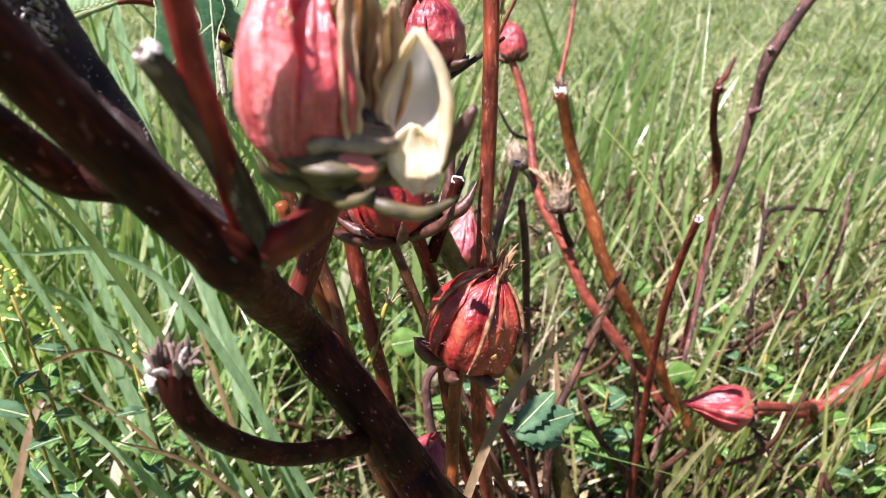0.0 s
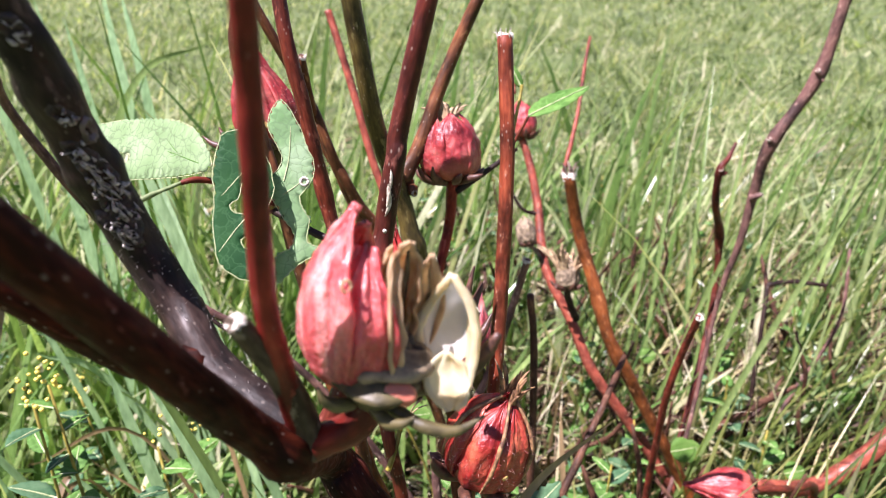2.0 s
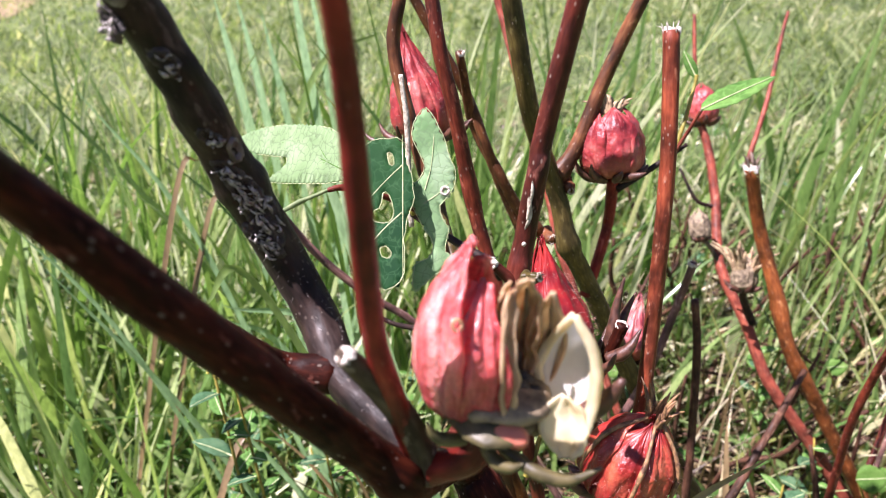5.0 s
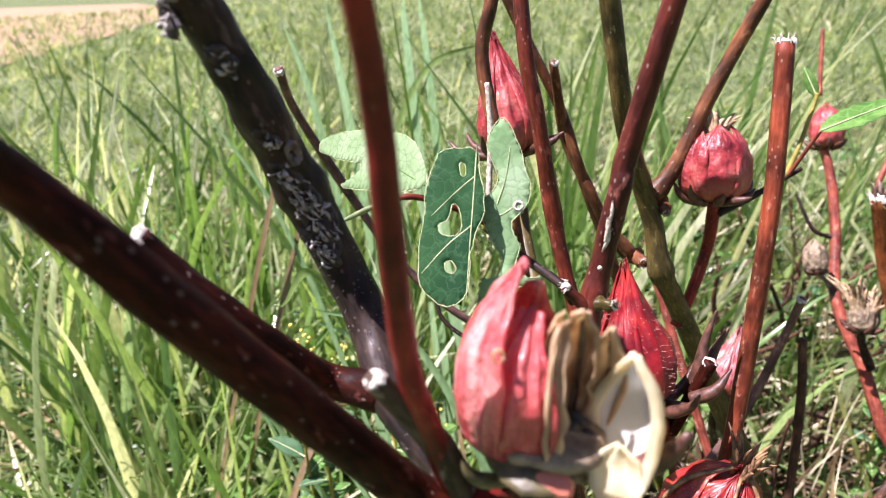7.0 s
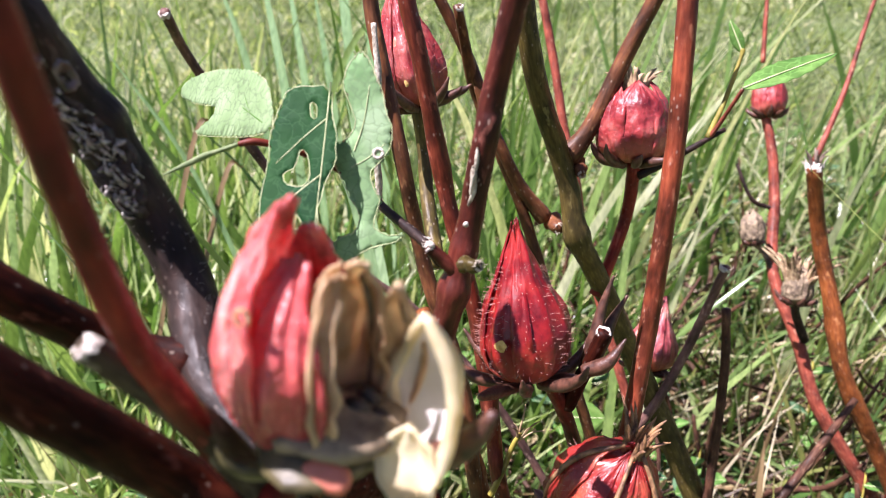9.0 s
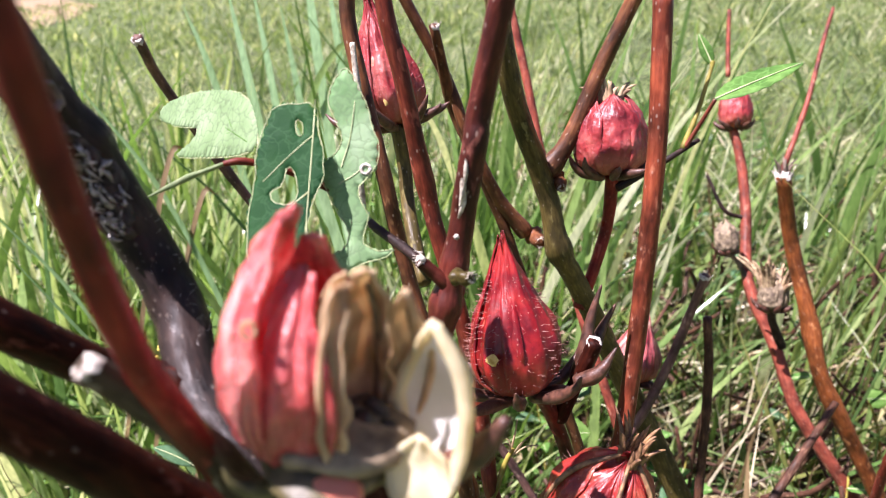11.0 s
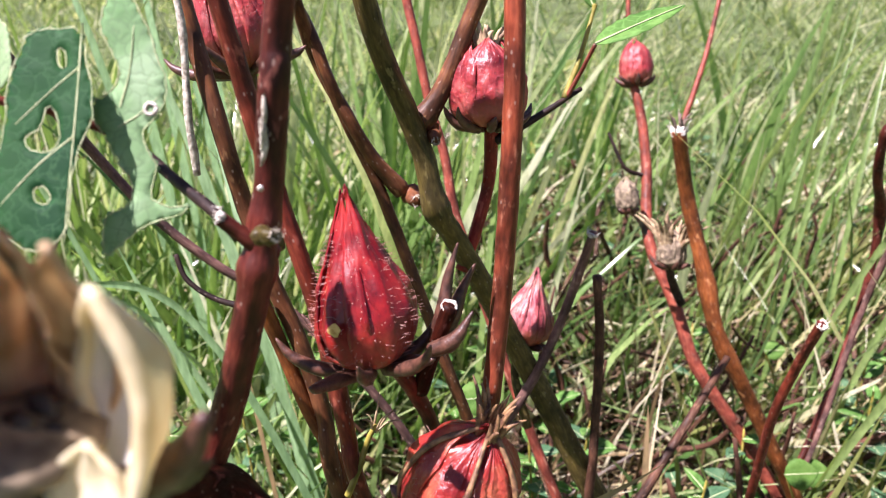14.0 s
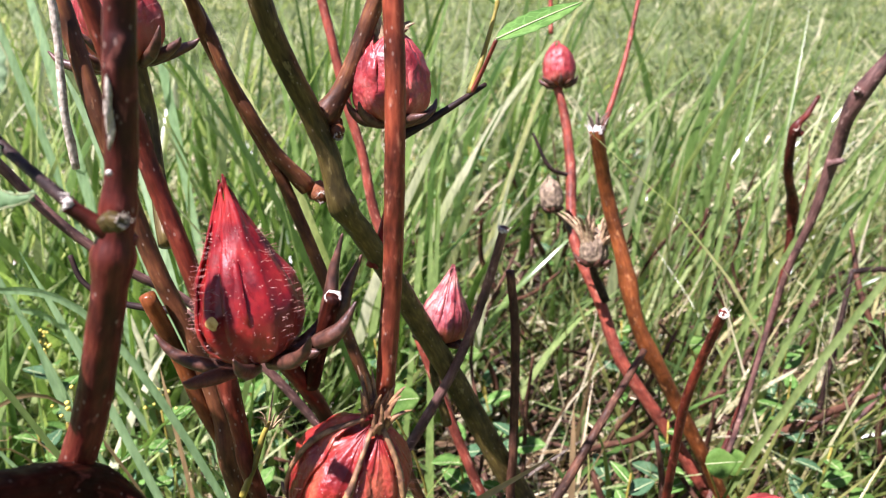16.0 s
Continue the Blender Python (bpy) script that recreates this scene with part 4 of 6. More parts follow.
_ = stem(bush, [(-0.0118, 0.2342, 0.3974), (-0.0087, 0.2419, 0.3817), (-0.0064, 0.2472, 0.3685), (-0.0043, 0.2506, 0.3513), (0.0, 0.252, 0.30), (0.03, 0.28, 0.17), (0.09, 0.35, 0.02)], [0.0026, 0.0024, 0.0026, 0.003], RED_STEM, "dark red stalk", name="stalk")
_ = stem(bush, [(0.0034, 0.2378, 0.4161), (-0.0014, 0.2383, 0.4022), (-0.0074, 0.2411, 0.3844)], [0.0023, 0.0023, 0.0026], DARK_STEM, "short dark stub with a white cut face", name="stub")
cut_end(_, (0.003, 0.238, 0.416), (0.25, -0.25, 1), 0.0023, 0.1)
_ = stem(bush, [(0.0032, 0.2249, 0.3520), (0.0005, 0.2221, 0.3318), (-0.0007, 0.2177, 0.2913), (-0.0011, 0.2137, 0.2587), (0.01, 0.225, 0.2), (0.04, 0.28, 0.1), (0.09, 0.35, 0.02)], [0.0026, 0.0026, 0.0027, 0.0029], ORANGE_STEM, "red-brown stalk", name="stalk")
_ = stem(bush, [(-0.0047, 0.3591, 0.4253), (0.0052, 0.3647, 0.4303), (0.0129, 0.3691, 0.4344), (0.0282, 0.3784, 0.4435)], [0.0022, 0.0018, 0.0015, 0.0010], TWIG, "dark side twig", name="twig")
_ = stem(bush, [(0.0216, 0.3747, 0.4401), (0.0262, 0.3824, 0.4535), (0.0304, 0.3919, 0.4709), (0.0311, 0.3942, 0.4752)], [0.0014, 0.0011, 0.0008, 0.0011], YELLOW_STEM, "thin yellow-green stalk", name="leaf_stalk")
_ = stem(bush, [(0.0227, 0.3752, 0.4405), (0.0280, 0.3738, 0.4515), (0.0331, 0.3705, 0.4629)], [0.0011, 0.0009, 0.0008], PINK_STEM, "", name="leaf_stalk")
simple_leaf(bush, (0.0329, 0.3704, 0.4629), (0.0662, 0.3856, 0.4771), (-0.32, -0.40, 0.85), 0.0157, LEAF_FRESH, label="small fresh green leaf with a sharp tip", cup=0.10)
simple_leaf(bush, (0.031, 0.394, 0.474), (0.024, 0.396, 0.487), (-0.2, -0.9, 0.3), 0.005, LEAF_FRESH, label="tiny unfolding leaf")

# broken stalks and scars along the branches
stub = stem(bush, [(-0.0334, 0.1949, 0.4570), (-0.0308, 0.1962, 0.4537), (-0.0284, 0.1975, 0.4507), (-0.0271, 0.2010, 0.4468)], [0.0017, 0.0017, 0.0020, 0.0030], MAROON_STEM, "thick short side stub with a broken pith end", "stub", rough=0.25)
cut_end(stub, (-0.0335, 0.1949, 0.4575), (-0.7559, -0.6467, 0.1022), 0.0016, 0.5, CUT_WOOD)
nub(bush, (-0.0195, 0.1905, 0.4560), (0.85, -0.45, 0.25), 0.005, 0.0017, GREEN_STEM)
nub(bush, (-0.0340, 0.3385, 0.4045), (0.5, -0.85, 0.1), 0.010, 0.0030, BROWN_STEM)
nub(bush, (-0.0255, 0.3400, 0.4300), (0.4, -0.75, -0.3), 0.008, 0.0024, BROWN_STEM)


def bark_scars(owner, spots, seed):
    """Torn, curled flakes of bark round a wound on a branch: (place, outward direction, size, number)."""
    rng = random.Random(seed)
    for c, out, size, count in spots:
        c, out = Vector(c) + Vector(out).normalized() * 0.0003, Vector(out).normalized()
        s = out.cross(Vector((0.6, 0.1, -0.8))).normalized()
        t = s.cross(out)
        bm = bmesh.new()
        rings = []
        for q, lift in ((1.0, -0.0008), (0.85, 0.0006), (0.6, 0.0002), (0.25, -0.0004)):
            ring = []
            for k in range(22):
                a = 6.2832 * k / 22
                w = q * size * (1 + 0.35 * noise.noise(Vector((math.cos(a) * 1.6, math.sin(a) * 1.6, seed + size * 900))))
                ring.append(bm.verts.new(c + s * math.cos(a) * w * 0.8 + t * math.sin(a) * w * 1.5 + out * (lift + rng.uniform(-0.0004, 0.0005) - 0.25 * (math.cos(a) * w) ** 2 / 0.005)))
            rings.append(ring)
        for x, y in zip(rings, rings[1:]):
            for k in range(22):
                bm.faces.new((x[k], x[(k + 1) % 22], y[(k + 1) % 22], y[k]))
        bm.faces.new(rings[-1])
        bmesh.ops.recalc_face_normals(bm, faces=bm.faces)
        wound = part("bark_scar", bm, BARK_SCAR if count else BARK_GREY, owner, "dark torn wound in the bark" if count else "scuffed grey bark")
        if not count:
            continue
        bm = bmesh.new()
        for k in range(count):
            a = rng.uniform(0, 6.283)
            r = size * rng.uniform(0.15, 1.0)
            p = c + s * math.cos(a) * r * 0.8 + t * math.sin(a) * r * 1.45 + out * (0.0003 - 0.25 * (math.cos(a) * r) ** 2 / 0.005)
            b = rng.uniform(0, 6.283)
            d = (s * math.cos(b) * 0.7 + t * math.sin(b) * 1.3) * size * rng.uniform(0.12, 0.42)
            g = (s * math.cos(a) + t * math.sin(a)) * size * rng.uniform(-0.25, 0.1)
            sweep(bm, [p - d, p + out * rng.uniform(0.0004, 0.0014) - g * 0.6, p + d + g + out * rng.uniform(-0.0002, 0.001)], [0.0001, rng.uniform(0.0002, 0.00055), 0.00008], 5, 4, 0.4, seed=k)
        bmesh.ops.recalc_face_normals(bm, faces=bm.faces)
        part("torn_fibre", bm, FIBRE, wound, "torn white bark fibres")


bark_scars(scarred, [((-0.0794, 0.1507, 0.4880), (0.65, -0.72, -0.07), 0.0046, 26), ((-0.0798, 0.1513, 0.4809), (0.36, -0.91, -0.10), 0.0042, 22), ((-0.0808, 0.1482, 0.4940), (0.52, -0.82, -0.20), 0.0038, 20), ((-0.0823, 0.1453, 0.4995), (0.43, -0.84, -0.28), 0.0032, 14),
                            ((-0.0819, 0.1404, 0.5087), (0.54, -0.74, -0.36), 0.0024, 9), ((-0.0822, 0.1318, 0.5254), (0.59, -0.72, -0.33), 0.0027, 10),
                            ((-0.0872, 0.1255, 0.5335), (-0.3, -0.93, 0.08), 0.0028, 10), ((-0.0799, 0.1460, 0.5042), (0.93, -0.30, -0.13), 0.0024, 0), ((-0.0838, 0.1205, 0.5430), (0.25, -0.95, 0.1), 0.0048, 0)], 5)
for top, low, w in (((-0.0226, 0.1996, 0.4812), (-0.0230, 0.1990, 0.4748), 0.0005), ((-0.0233, 0.1990, 0.4768), (-0.0240, 0.1984, 0.4700), 0.0008), ((-0.0228, 0.1990, 0.4735), (-0.0246, 0.1984, 0.4672), 0.0006)):
    bm = bmesh.new()
    sweep(bm, [top, Vector(top).lerp(Vector(low), 0.5) + Vector((0.0003, -0.0002, 0)), low], [w * 0.4, w, w * 0.9, w * 0.3], 8, 7, 0.9, seed=int(w * 1e5))
    part("bark_scar", bm, DULL_WOOD, bush, "long pale split in the bark")
bm = bmesh.new()
bmesh.ops.create_uvsphere(bm, u_segments=10, v_segments=6, radius=0.0007, matrix=Matrix.Translation((-0.0248, 0.1972, 0.4630)))
part("lenticel", bm, CUT_WOOD, bush, "white round bark spot")



def branch_hairs(owner, a, b, radius, count, seed):
    """Fine pale hairs standing off a branch between two points."""
    rng = random.Random(seed)
    a, b = Vector(a), Vector(b)
    along = (b - a).normalized()
    side = along.cross(Vector((0.2, 0.9, 0.1))).normalized()
    up = side.cross(along)
    bm = bmesh.new()
    for k in range(count):
        q = rng.uniform(0, 6.283)
        out = side * math.cos(q) + up * math.sin(q)
        p = a.lerp(b, rng.random()) + out * radius * 0.95
        d = (out + along * rng.uniform(-0.5, 0.5)) * rng.uniform(0.0006, 0.0018)
        sweep(bm, [p, p + d], [0.00006, 0.00003], 3, 1, 0)
    part("hairs", bm, FIBRE, owner, "fine pale hairs", "stuff")


branch_hairs(scarred, (-0.0811, 0.1570, 0.4788), (-0.0710, 0.1553, 0.4582), 0.0054, 90, 3)
branch_hairs(scarred, (-0.0710, 0.1553, 0.4582), (-0.0477, 0.1370, 0.4428), 0.0048, 110, 4)

# calyces
body, m = calyx(bush, (-0.0182, 0.2336, 0.3974), (-0.0265, 0.2439, 0.4450), 0.0139, "bud", SEPAL_RED, "closed pointed crimson calyx with bristly ribs", bristles=560, spin=radians(-39), bract_len=0.018, seed=2, ridge=0.12)
pale_nicks(body, m, 0.049, 0.0139, "bud", [(0.31, 299, 0.0020)])
body, m = calyx(bush, (0.0032, 0.2240, 0.3515), (0.0165, 0.2240, 0.3880), 0.0163, "star", SEPAL_RIPE, "plump red calyx with brown ribs and a dry top", bristles=200, bracts=8, bract_len=0.013, spin=radians(30), ridge=0.14, droop=0.1, seed=4, bract_w=1.35)
pale_nicks(body, m, 0.044, 0.016, "star", [(0.33, 262, 0.0013), (0.4, 300, 0.001)])
threads(body, (0.0162, 0.2240, 0.3865), (0.3, 0, 1), 22, 0.0095, 0.0026, SEPAL_EDGE, 12, spread=0.45)
for az in (240, 300, 165):
    a = radians(az)
    bm = bmesh.new()
    sweep(bm, [m @ Vector((profile("star", u) * 0.0174 * math.cos(a), profile("star", u) * 0.0174 * math.sin(a), u * 0.039)) for u in (0.12, 0.35, 0.6, 0.8, 0.98)], [0.0003, 0.0008, 0.0009, 0.0006], 6, 5, 0.6)
    part("dry_rib", bm, SEPAL_EDGE, body, "dry brown rib")
body, m = calyx(bush, (-0.0072, 0.3557, 0.4321), (-0.0100, 0.3640, 0.4650), 0.0158, "round", SEPAL_DULL, "rounded red calyx with withered open top", bract_len=0.014, ridge=0.05, seed=6)
threads(body, (-0.0097, 0.3630, 0.4640), (-0.1, 0.2, 1), 30, 0.0075, 0.0042, DRY, 4, "withered pale sepal tips", "dry_tip", 1.0)
body, m = calyx(bush, (-0.0854, 0.3069, 0.4633), (-0.0962, 0.3104, 0.5120), 0.0136, "bud", SEPAL_DULL, "pointed pinkish red calyx with long dark bracts", bristles=160, bract_len=0.020, spin=radians(5), ridge=0.15, seed=8)
pale_nicks(body, m, 0.049, 0.0136, "bud", [(0.2, 285, 0.0018)])
stem(bush, [(-0.0854, 0.3069, 0.464), (-0.083, 0.305, 0.445), (-0.079, 0.297, 0.43), (-0.066, 0.275, 0.41)], [0.0034, 0.0028, 0.0028, 0.0032], GREEN_STEM, "green-brown stalk", "stalk")
calyx(bush, (0.0053, 0.3892, 0.3073), (0.0106, 0.4012, 0.3448), 0.0125, "bud", SEPAL_STRIPE, "small striped pinkish calyx", bract_len=0.010, ridge=0.16, seed=9)
stem(bush, [(0.0053, 0.3892, 0.3073), (0.002, 0.385, 0.29), (0.01, 0.38, 0.26)], [0.0026, 0.0022, 0.0026], GREEN_STEM, "", "stalk")
body, m = calyx(bush, (-0.0189, 0.2820, 0.2285), (-0.0098, 0.2944, 0.2600), 0.0140, "star", SEPAL_DULL, "faded red calyx low in the bush", bract_len=0.010, ridge=0.12, seed=11)
stem(bush, [(-0.0189, 0.2820, 0.2285), (-0.018, 0.29, 0.2), (0.02, 0.32, 0.11), (0.09, 0.36, 0.02)], [0.0026, 0.0026, 0.0028, 0.003], BROWN_STEM, "", "stalk")

# the burst fruit close to the eye
FB = Vector((-0.0190, 0.1235, 0.4572))
FT = Vector((-0.0160, 0.1270, 0.4930))
burst = frame_of(FB, FT)
core = bmesh.new()
sweep(core, [burst @ Vector((0, 0, z)) for z in (-0.004, 0.0, 0.003, 0.006)], [0.0036, 0.0082, 0.0112, 0.0088], 18, 4, 0.3)
bmesh.ops.recalc_face_normals(core, faces=core.faces)
fruit = part("burst_fruit", core, BRACT_GREEN, bush, "ripe burst fruit with pinkish red sepals and an open tan pod")
bm = bmesh.new()
bmesh.ops.create_uvsphere(bm, u_segments=20, v_segments=10, radius=1.0, matrix=burst @ Matrix.Translation((0.001, 0.0, 0.0065)) @ Matrix.Diagonal((0.0105, 0.0105, 0.0032, 1)))
for v in bm.verts:
    v.co += v.normal * 0.0012 * noise.noise(v.co * 420)
part("pod_floor", bm, DRY_DARK, fruit, "tan inner floor of the pod")

def fruit_sepal(az, half, length, lift, tip_width, seed, ridge=0.8):
    """One fleshy sepal of the ripe fruit: a ridged, wrinkled leaf bulging out and closing to a tip (in millimetres and degrees)."""
    bm = bmesh.new()
    uvl = bm.loops.layers.uv.new("UVMap")
    N, M = 40, 26
    keys = [(0, 0.30), (0.06, 0.58), (0.15, 0.82), (0.30, 0.97), (0.46, 1.0), (0.60, 0.92), (0.74, 0.74), (0.88, 0.48), (1.0, 0.24)]
    coords, rows = {}, []
    for i in range(N + 1):
        u = i / N
        k = next(q for q in range(len(keys) - 1) if u <= keys[q + 1][0] + 1e-9)
        f = (u - keys[k][0]) / (keys[k + 1][0] - keys[k][0])
        f = f * f * (3 - 2 * f) * 0.4 + f * 0.6
        r0 = 11.6 * (keys[k][1] + (keys[k + 1][1] - keys[k][1]) * f)
        w = 1.0 if u < 0.5 else 1 - (1 - tip_width) * ((u - 0.5) / 0.5) ** 1.7
        row = []
        for j in range(M + 1):
            v = 2 * j / M - 1
            a = radians(az + v * half * w + 7 * noise.noise(Vector((u * 2.2, seed, 0.3))))
            r = r0 + lift + ridge * math.exp(-(v / 0.14) ** 2) * (0.4 + 0.6 * u) + 0.9 * abs(v) ** 5 * (0.3 + u) - 0.35 * ridge * (1 - v * v)
            r += 0.75 * noise.noise(Vector((v * 5.0 * w, u * 1.6, seed * 4.1))) + 0.35 * noise.noise(Vector((v * 11, u * 7, seed * 2.3)))
            z = length * u + 1.1 * noise.noise(Vector((v * 3, seed * 1.9, u))) * u - 2.2 * abs(v) ** 2 * max(0, u - 0.55)
            p = bm.verts.new(burst @ (Vector((-4.2 + 1.0 * u + r * math.cos(a), 0.6 - 1.6 * u + r * math.sin(a), z)) * 0.001))
            coords[p] = (v * 0.5 + 0.5, u)
            row.append(p)
        rows.append(row)
    for x, y in zip(rows, rows[1:]):
        for j in range(M):
            bm.faces.new((x[j], x[j + 1], y[j + 1], y[j]))
    for v, twin in shell(bm, rows, 0.0009).items():
        coords[twin] = coords[v]
    for f in bm.faces:
        for lp in f.loops:
            lp[uvl].uv = coords[lp.vert]
    return part("sepal", bm, SEPAL_PINK, fruit)


for az, half, ln, lift, tip_width, seed in ((112, 42, 34, -0.3, 0.30, 1), (168, 44, 37.5, 0.2, 0.22, 2), (222, 44, 38.0, 0.7, 0.20, 3), (270, 42, 31.0, -0.1, 0.55, 4)):
    fruit_sepal(az, half, ln, lift, tip_width, seed)


def pod_valve(near, far, bulge, mats, seed, rim=0.7, band=0.0, ragged=0.5, label=""):
    """One papery valve of the pod, spanned between its two rims, which run from the tip down (in millimetres); a thick band along the far rim."""
    bm = bmesh.new()
    near, far, bulge = spline(near, 6), spline(far, 6), Vector(bulge)
    N, M = len(near) - 1, 16

    def at(i, v):
        u = i / N
        p = near[i].lerp(far[i], v) + bulge * (4 * v * (1 - v) * math.sin(math.pi * min(1, 0.04 + 0.9 * u)))
        p += bulge.normalized() * (0.7 * noise.noise(Vector((u * 4, v * 3.0, seed * 7.0))) + 0.5 * math.sin(v * 12 + seed) * 0.5)
        p += (far[i] - near[i]).normalized() * ragged * abs(2 * v - 1) ** 4 * noise.noise(Vector((u * 9, v, seed * 3.0)))
        return burst @ (p * 0.001)

    rows = [[bm.verts.new(at(i, j / M)) for j in range(M + 1)] for i in range(N + 1)]
    for x, y in zip(rows, rows[1:]):
        for j in range(M):
            f = bm.faces.new((x[j], x[j + 1], y[j + 1], y[j]))
            f.material_index = 0 if (j + 0.5) / M > 1 - band else 1
    shell(bm, rows, 0.0005)
    ob = part("pod_valve", bm, mats, fruit, label)
    for v in (0, 1):
        rb = bmesh.new()
        sweep(rb, [at(i, v) for i in range(0, N + 1, 2)], [rim * 0.0006, rim * 0.001, rim * 0.0008], 7, 3, 0.35, seed=seed)
        bmesh.ops.recalc_face_normals(rb, faces=rb.faces)
        part("valve_rim", rb, mats[0], ob, "thick dry rim")
    return ob


pod_valve([(13, 1, 24.5), (9.5, 4, 17.5), (7.3, 5, 11), (8.5, 4.5, 5), (11, 3, -0.5)], [(13.4, 0.8, 24.5), (17.0, 0.2, 19), (18.6, -0.6, 13), (18.4, -2.2, 6), (16.6, -4.0, 0.5)], (3.0, 5.5, 0), (VALVE_RIM, VALVE_WHITE), 1, 1.2, 0.30, 0.3, "cream-rimmed valve with a silky white lining")
pod_valve([(13.0, -1.5, 9.5), (10.0, -2.5, 6.5), (9.6, -3.5, 3.5), (11.5, -4.5, 0.5), (14, -5.5, -1.5)], [(14.0, -2.0, 9.5), (16.6, -2.5, 7.5), (18.0, -3.6, 4), (18.0, -4.8, 1), (16.3, -5.6, -1.0)], (0.5, 1.6, 0), (VALVE_RIM, VALVE_RIM), 6, 0.5, 0.3, 0.8)
pod_valve([(8.8, 1, 28.5), (5.8, 2, 22), (5, 4, 14), (5, 5, 6), (5, 5, 2)], [(9.2, 1, 28.5), (11.4, 3, 22), (12, 5, 15), (10, 6, 8), (8, 6, 3)], (0.3, 3.0, 0), (VALVE_TAN, VALVE_TAN), 2, 0.5, 0.15)
pod_valve([(4.6, -1.6, 31.4), (1, -1, 27), (-0.5, 1, 18), (-0.5, 3, 8), (1, 4, 2)], [(5.4, -1, 31.0), (7.0, 0.5, 25), (6.8, 3, 16), (6.2, 4.5, 8), (5, 5, 2)], (0, 4.0, 0), (VALVE_TAN, VALVE_TAN), 3, 0.5, 0.12, 1.2)
pod_valve([(1.5, -4.5, 29.5), (1.6, -8.4, 22), (2.4, -9.6, 14), (3.0, -9.0, 7), (2.6, -7.5, 2)], [(2.6, -2.5, 29.5), (3.6, -5.5, 23), (4.6, -7.4, 14), (5.0, -7.0, 8), (4.5, -6, 3)], (-1.0, 0.8, 0), (VALVE_TAN, VALVE_TAN), 4, 0.4, 0.25, 1.6)
pod_valve([(0.5, -4, 29), (-1.5, -5, 22), (-2, -5, 14), (-2, -4, 8), (-1, -3, 3)], [(1.0, -0.5, 30), (0.5, 1.5, 22), (0, 3, 14), (0, 3, 8), (0.5, 3, 3)], (-3.0, 0, 0), (VALVE_TAN, VALVE_TAN), 5, 0.5, 0.1, 0.9)
for pts in ([(4.4, -0.5, 29), (4.2, 4.6, 20), (3.6, 6.2, 12), (3.4, 5.6, 6)], [(8.6, 2.4, 26), (8.4, 6.3, 19), (7.8, 7.2, 12), (7.0, 6.4, 6)]):
    bm = bmesh.new()
    sweep(bm, [burst @ (Vector(p) * 0.001) for p in pts], [0.0004, 0.0007, 0.0008, 0.0005], 6, 5, 0.4)
    part("septum", bm, DRY_DARK, fruit, "brown inner rib of the pod")
for x, y, z, r in ((4.2, -0.5, 8.6, 2.0), (7.2, 0.5, 7.4, 1.8), (2.2, 1.0, 8.2, 1.9), (5.2, 2.0, 9.4, 1.7)):
    bm = bmesh.new()
    bmesh.ops.create_icosphere(bm, subdivisions=2, radius=r * 0.001, matrix=burst @ Matrix.Translation((x * 0.001, y * 0.001, z * 0.001)) @ Matrix.Rotation(x, 4, "Y") @ Matrix.Diagonal((1, 0.7, 1.25, 1)))
    part("seed", bm, SEED, fruit, "dark brown seed")
for pts in ([(0.003, -0.006, -0.001), (0.010, -0.009, -0.003), (0.016, -0.009, -0.0035), (0.0215, -0.007, -0.001)], [(-0.004, -0.006, -0.001), (-0.007, -0.009, 0.0), (-0.009, -0.011, 0.002), (-0.010, -0.012, 0.005)],
            [(0.006, 0.004, -0.001), (0.012, 0.006, -0.002), (0.017, 0.007, -0.001), (0.021, 0.007, 0.003)], [(0.0, -0.007, -0.001), (0.003, -0.010, -0.002), (0.006, -0.012, -0.001), (0.008, -0.013, 0.001)],
            [(-0.006, 0.003, 0.0), (-0.011, 0.005, 0.001), (-0.014, 0.005, 0.004), (-0.016, 0.004, 0.007)]):
    bm = bmesh.new()
    sweep(bm, [burst @ Vector(p) for p in pts], [0.0012, 0.0014, 0.0010, 0.0003], 9, 5, 0.3)
    bmesh.ops.recalc_face_normals(bm, faces=bm.faces)
    part("bract", bm, BRACT_GREEN, fruit)
bm = bmesh.new()
sweep(bm, [burst @ Vector(p) for p in ((0.006, 0.002, -0.001), (0.014, 0.003, 0.001), (0.020, 0.003, 0.006), (0.0235, 0.002, 0.0125))], [0.0018, 0.0026, 0.0022, 0.0008], 9, 5, 0.2)
bmesh.ops.recalc_face_normals(bm, faces=bm.faces)
part("bract", bm, BRACT, fruit, "dark pointed bract")
bm = bmesh.new()
bmesh.ops.create_icosphere(bm, subdivisions=3, radius=0.0026, matrix=burst @ Matrix.Translation((0.0045, -0.0088, 0.0035)) @ Matrix.Rotation(0.25, 4, "Y") @ Matrix.Diagonal((1.55, 0.9, 0.75, 1)))
for v in bm.verts:
    v.co += v.normal * 0.0011 * noise.noise(v.co * 380)
part("sepal_lobe", bm, SEPAL_DULL, fruit, "small pink lobe at the base")
stem(bush, [FB + Vector((0, 0, 0.001)), (-0.0235, 0.1230, 0.4485), (-0.0300, 0.1240, 0.4440), (-0.0362, 0.1254, 0.4405)], [0.0042, 0.0036, 0.0036, 0.0044], FRONT_RED, "thick dark red stalk", "stalk")
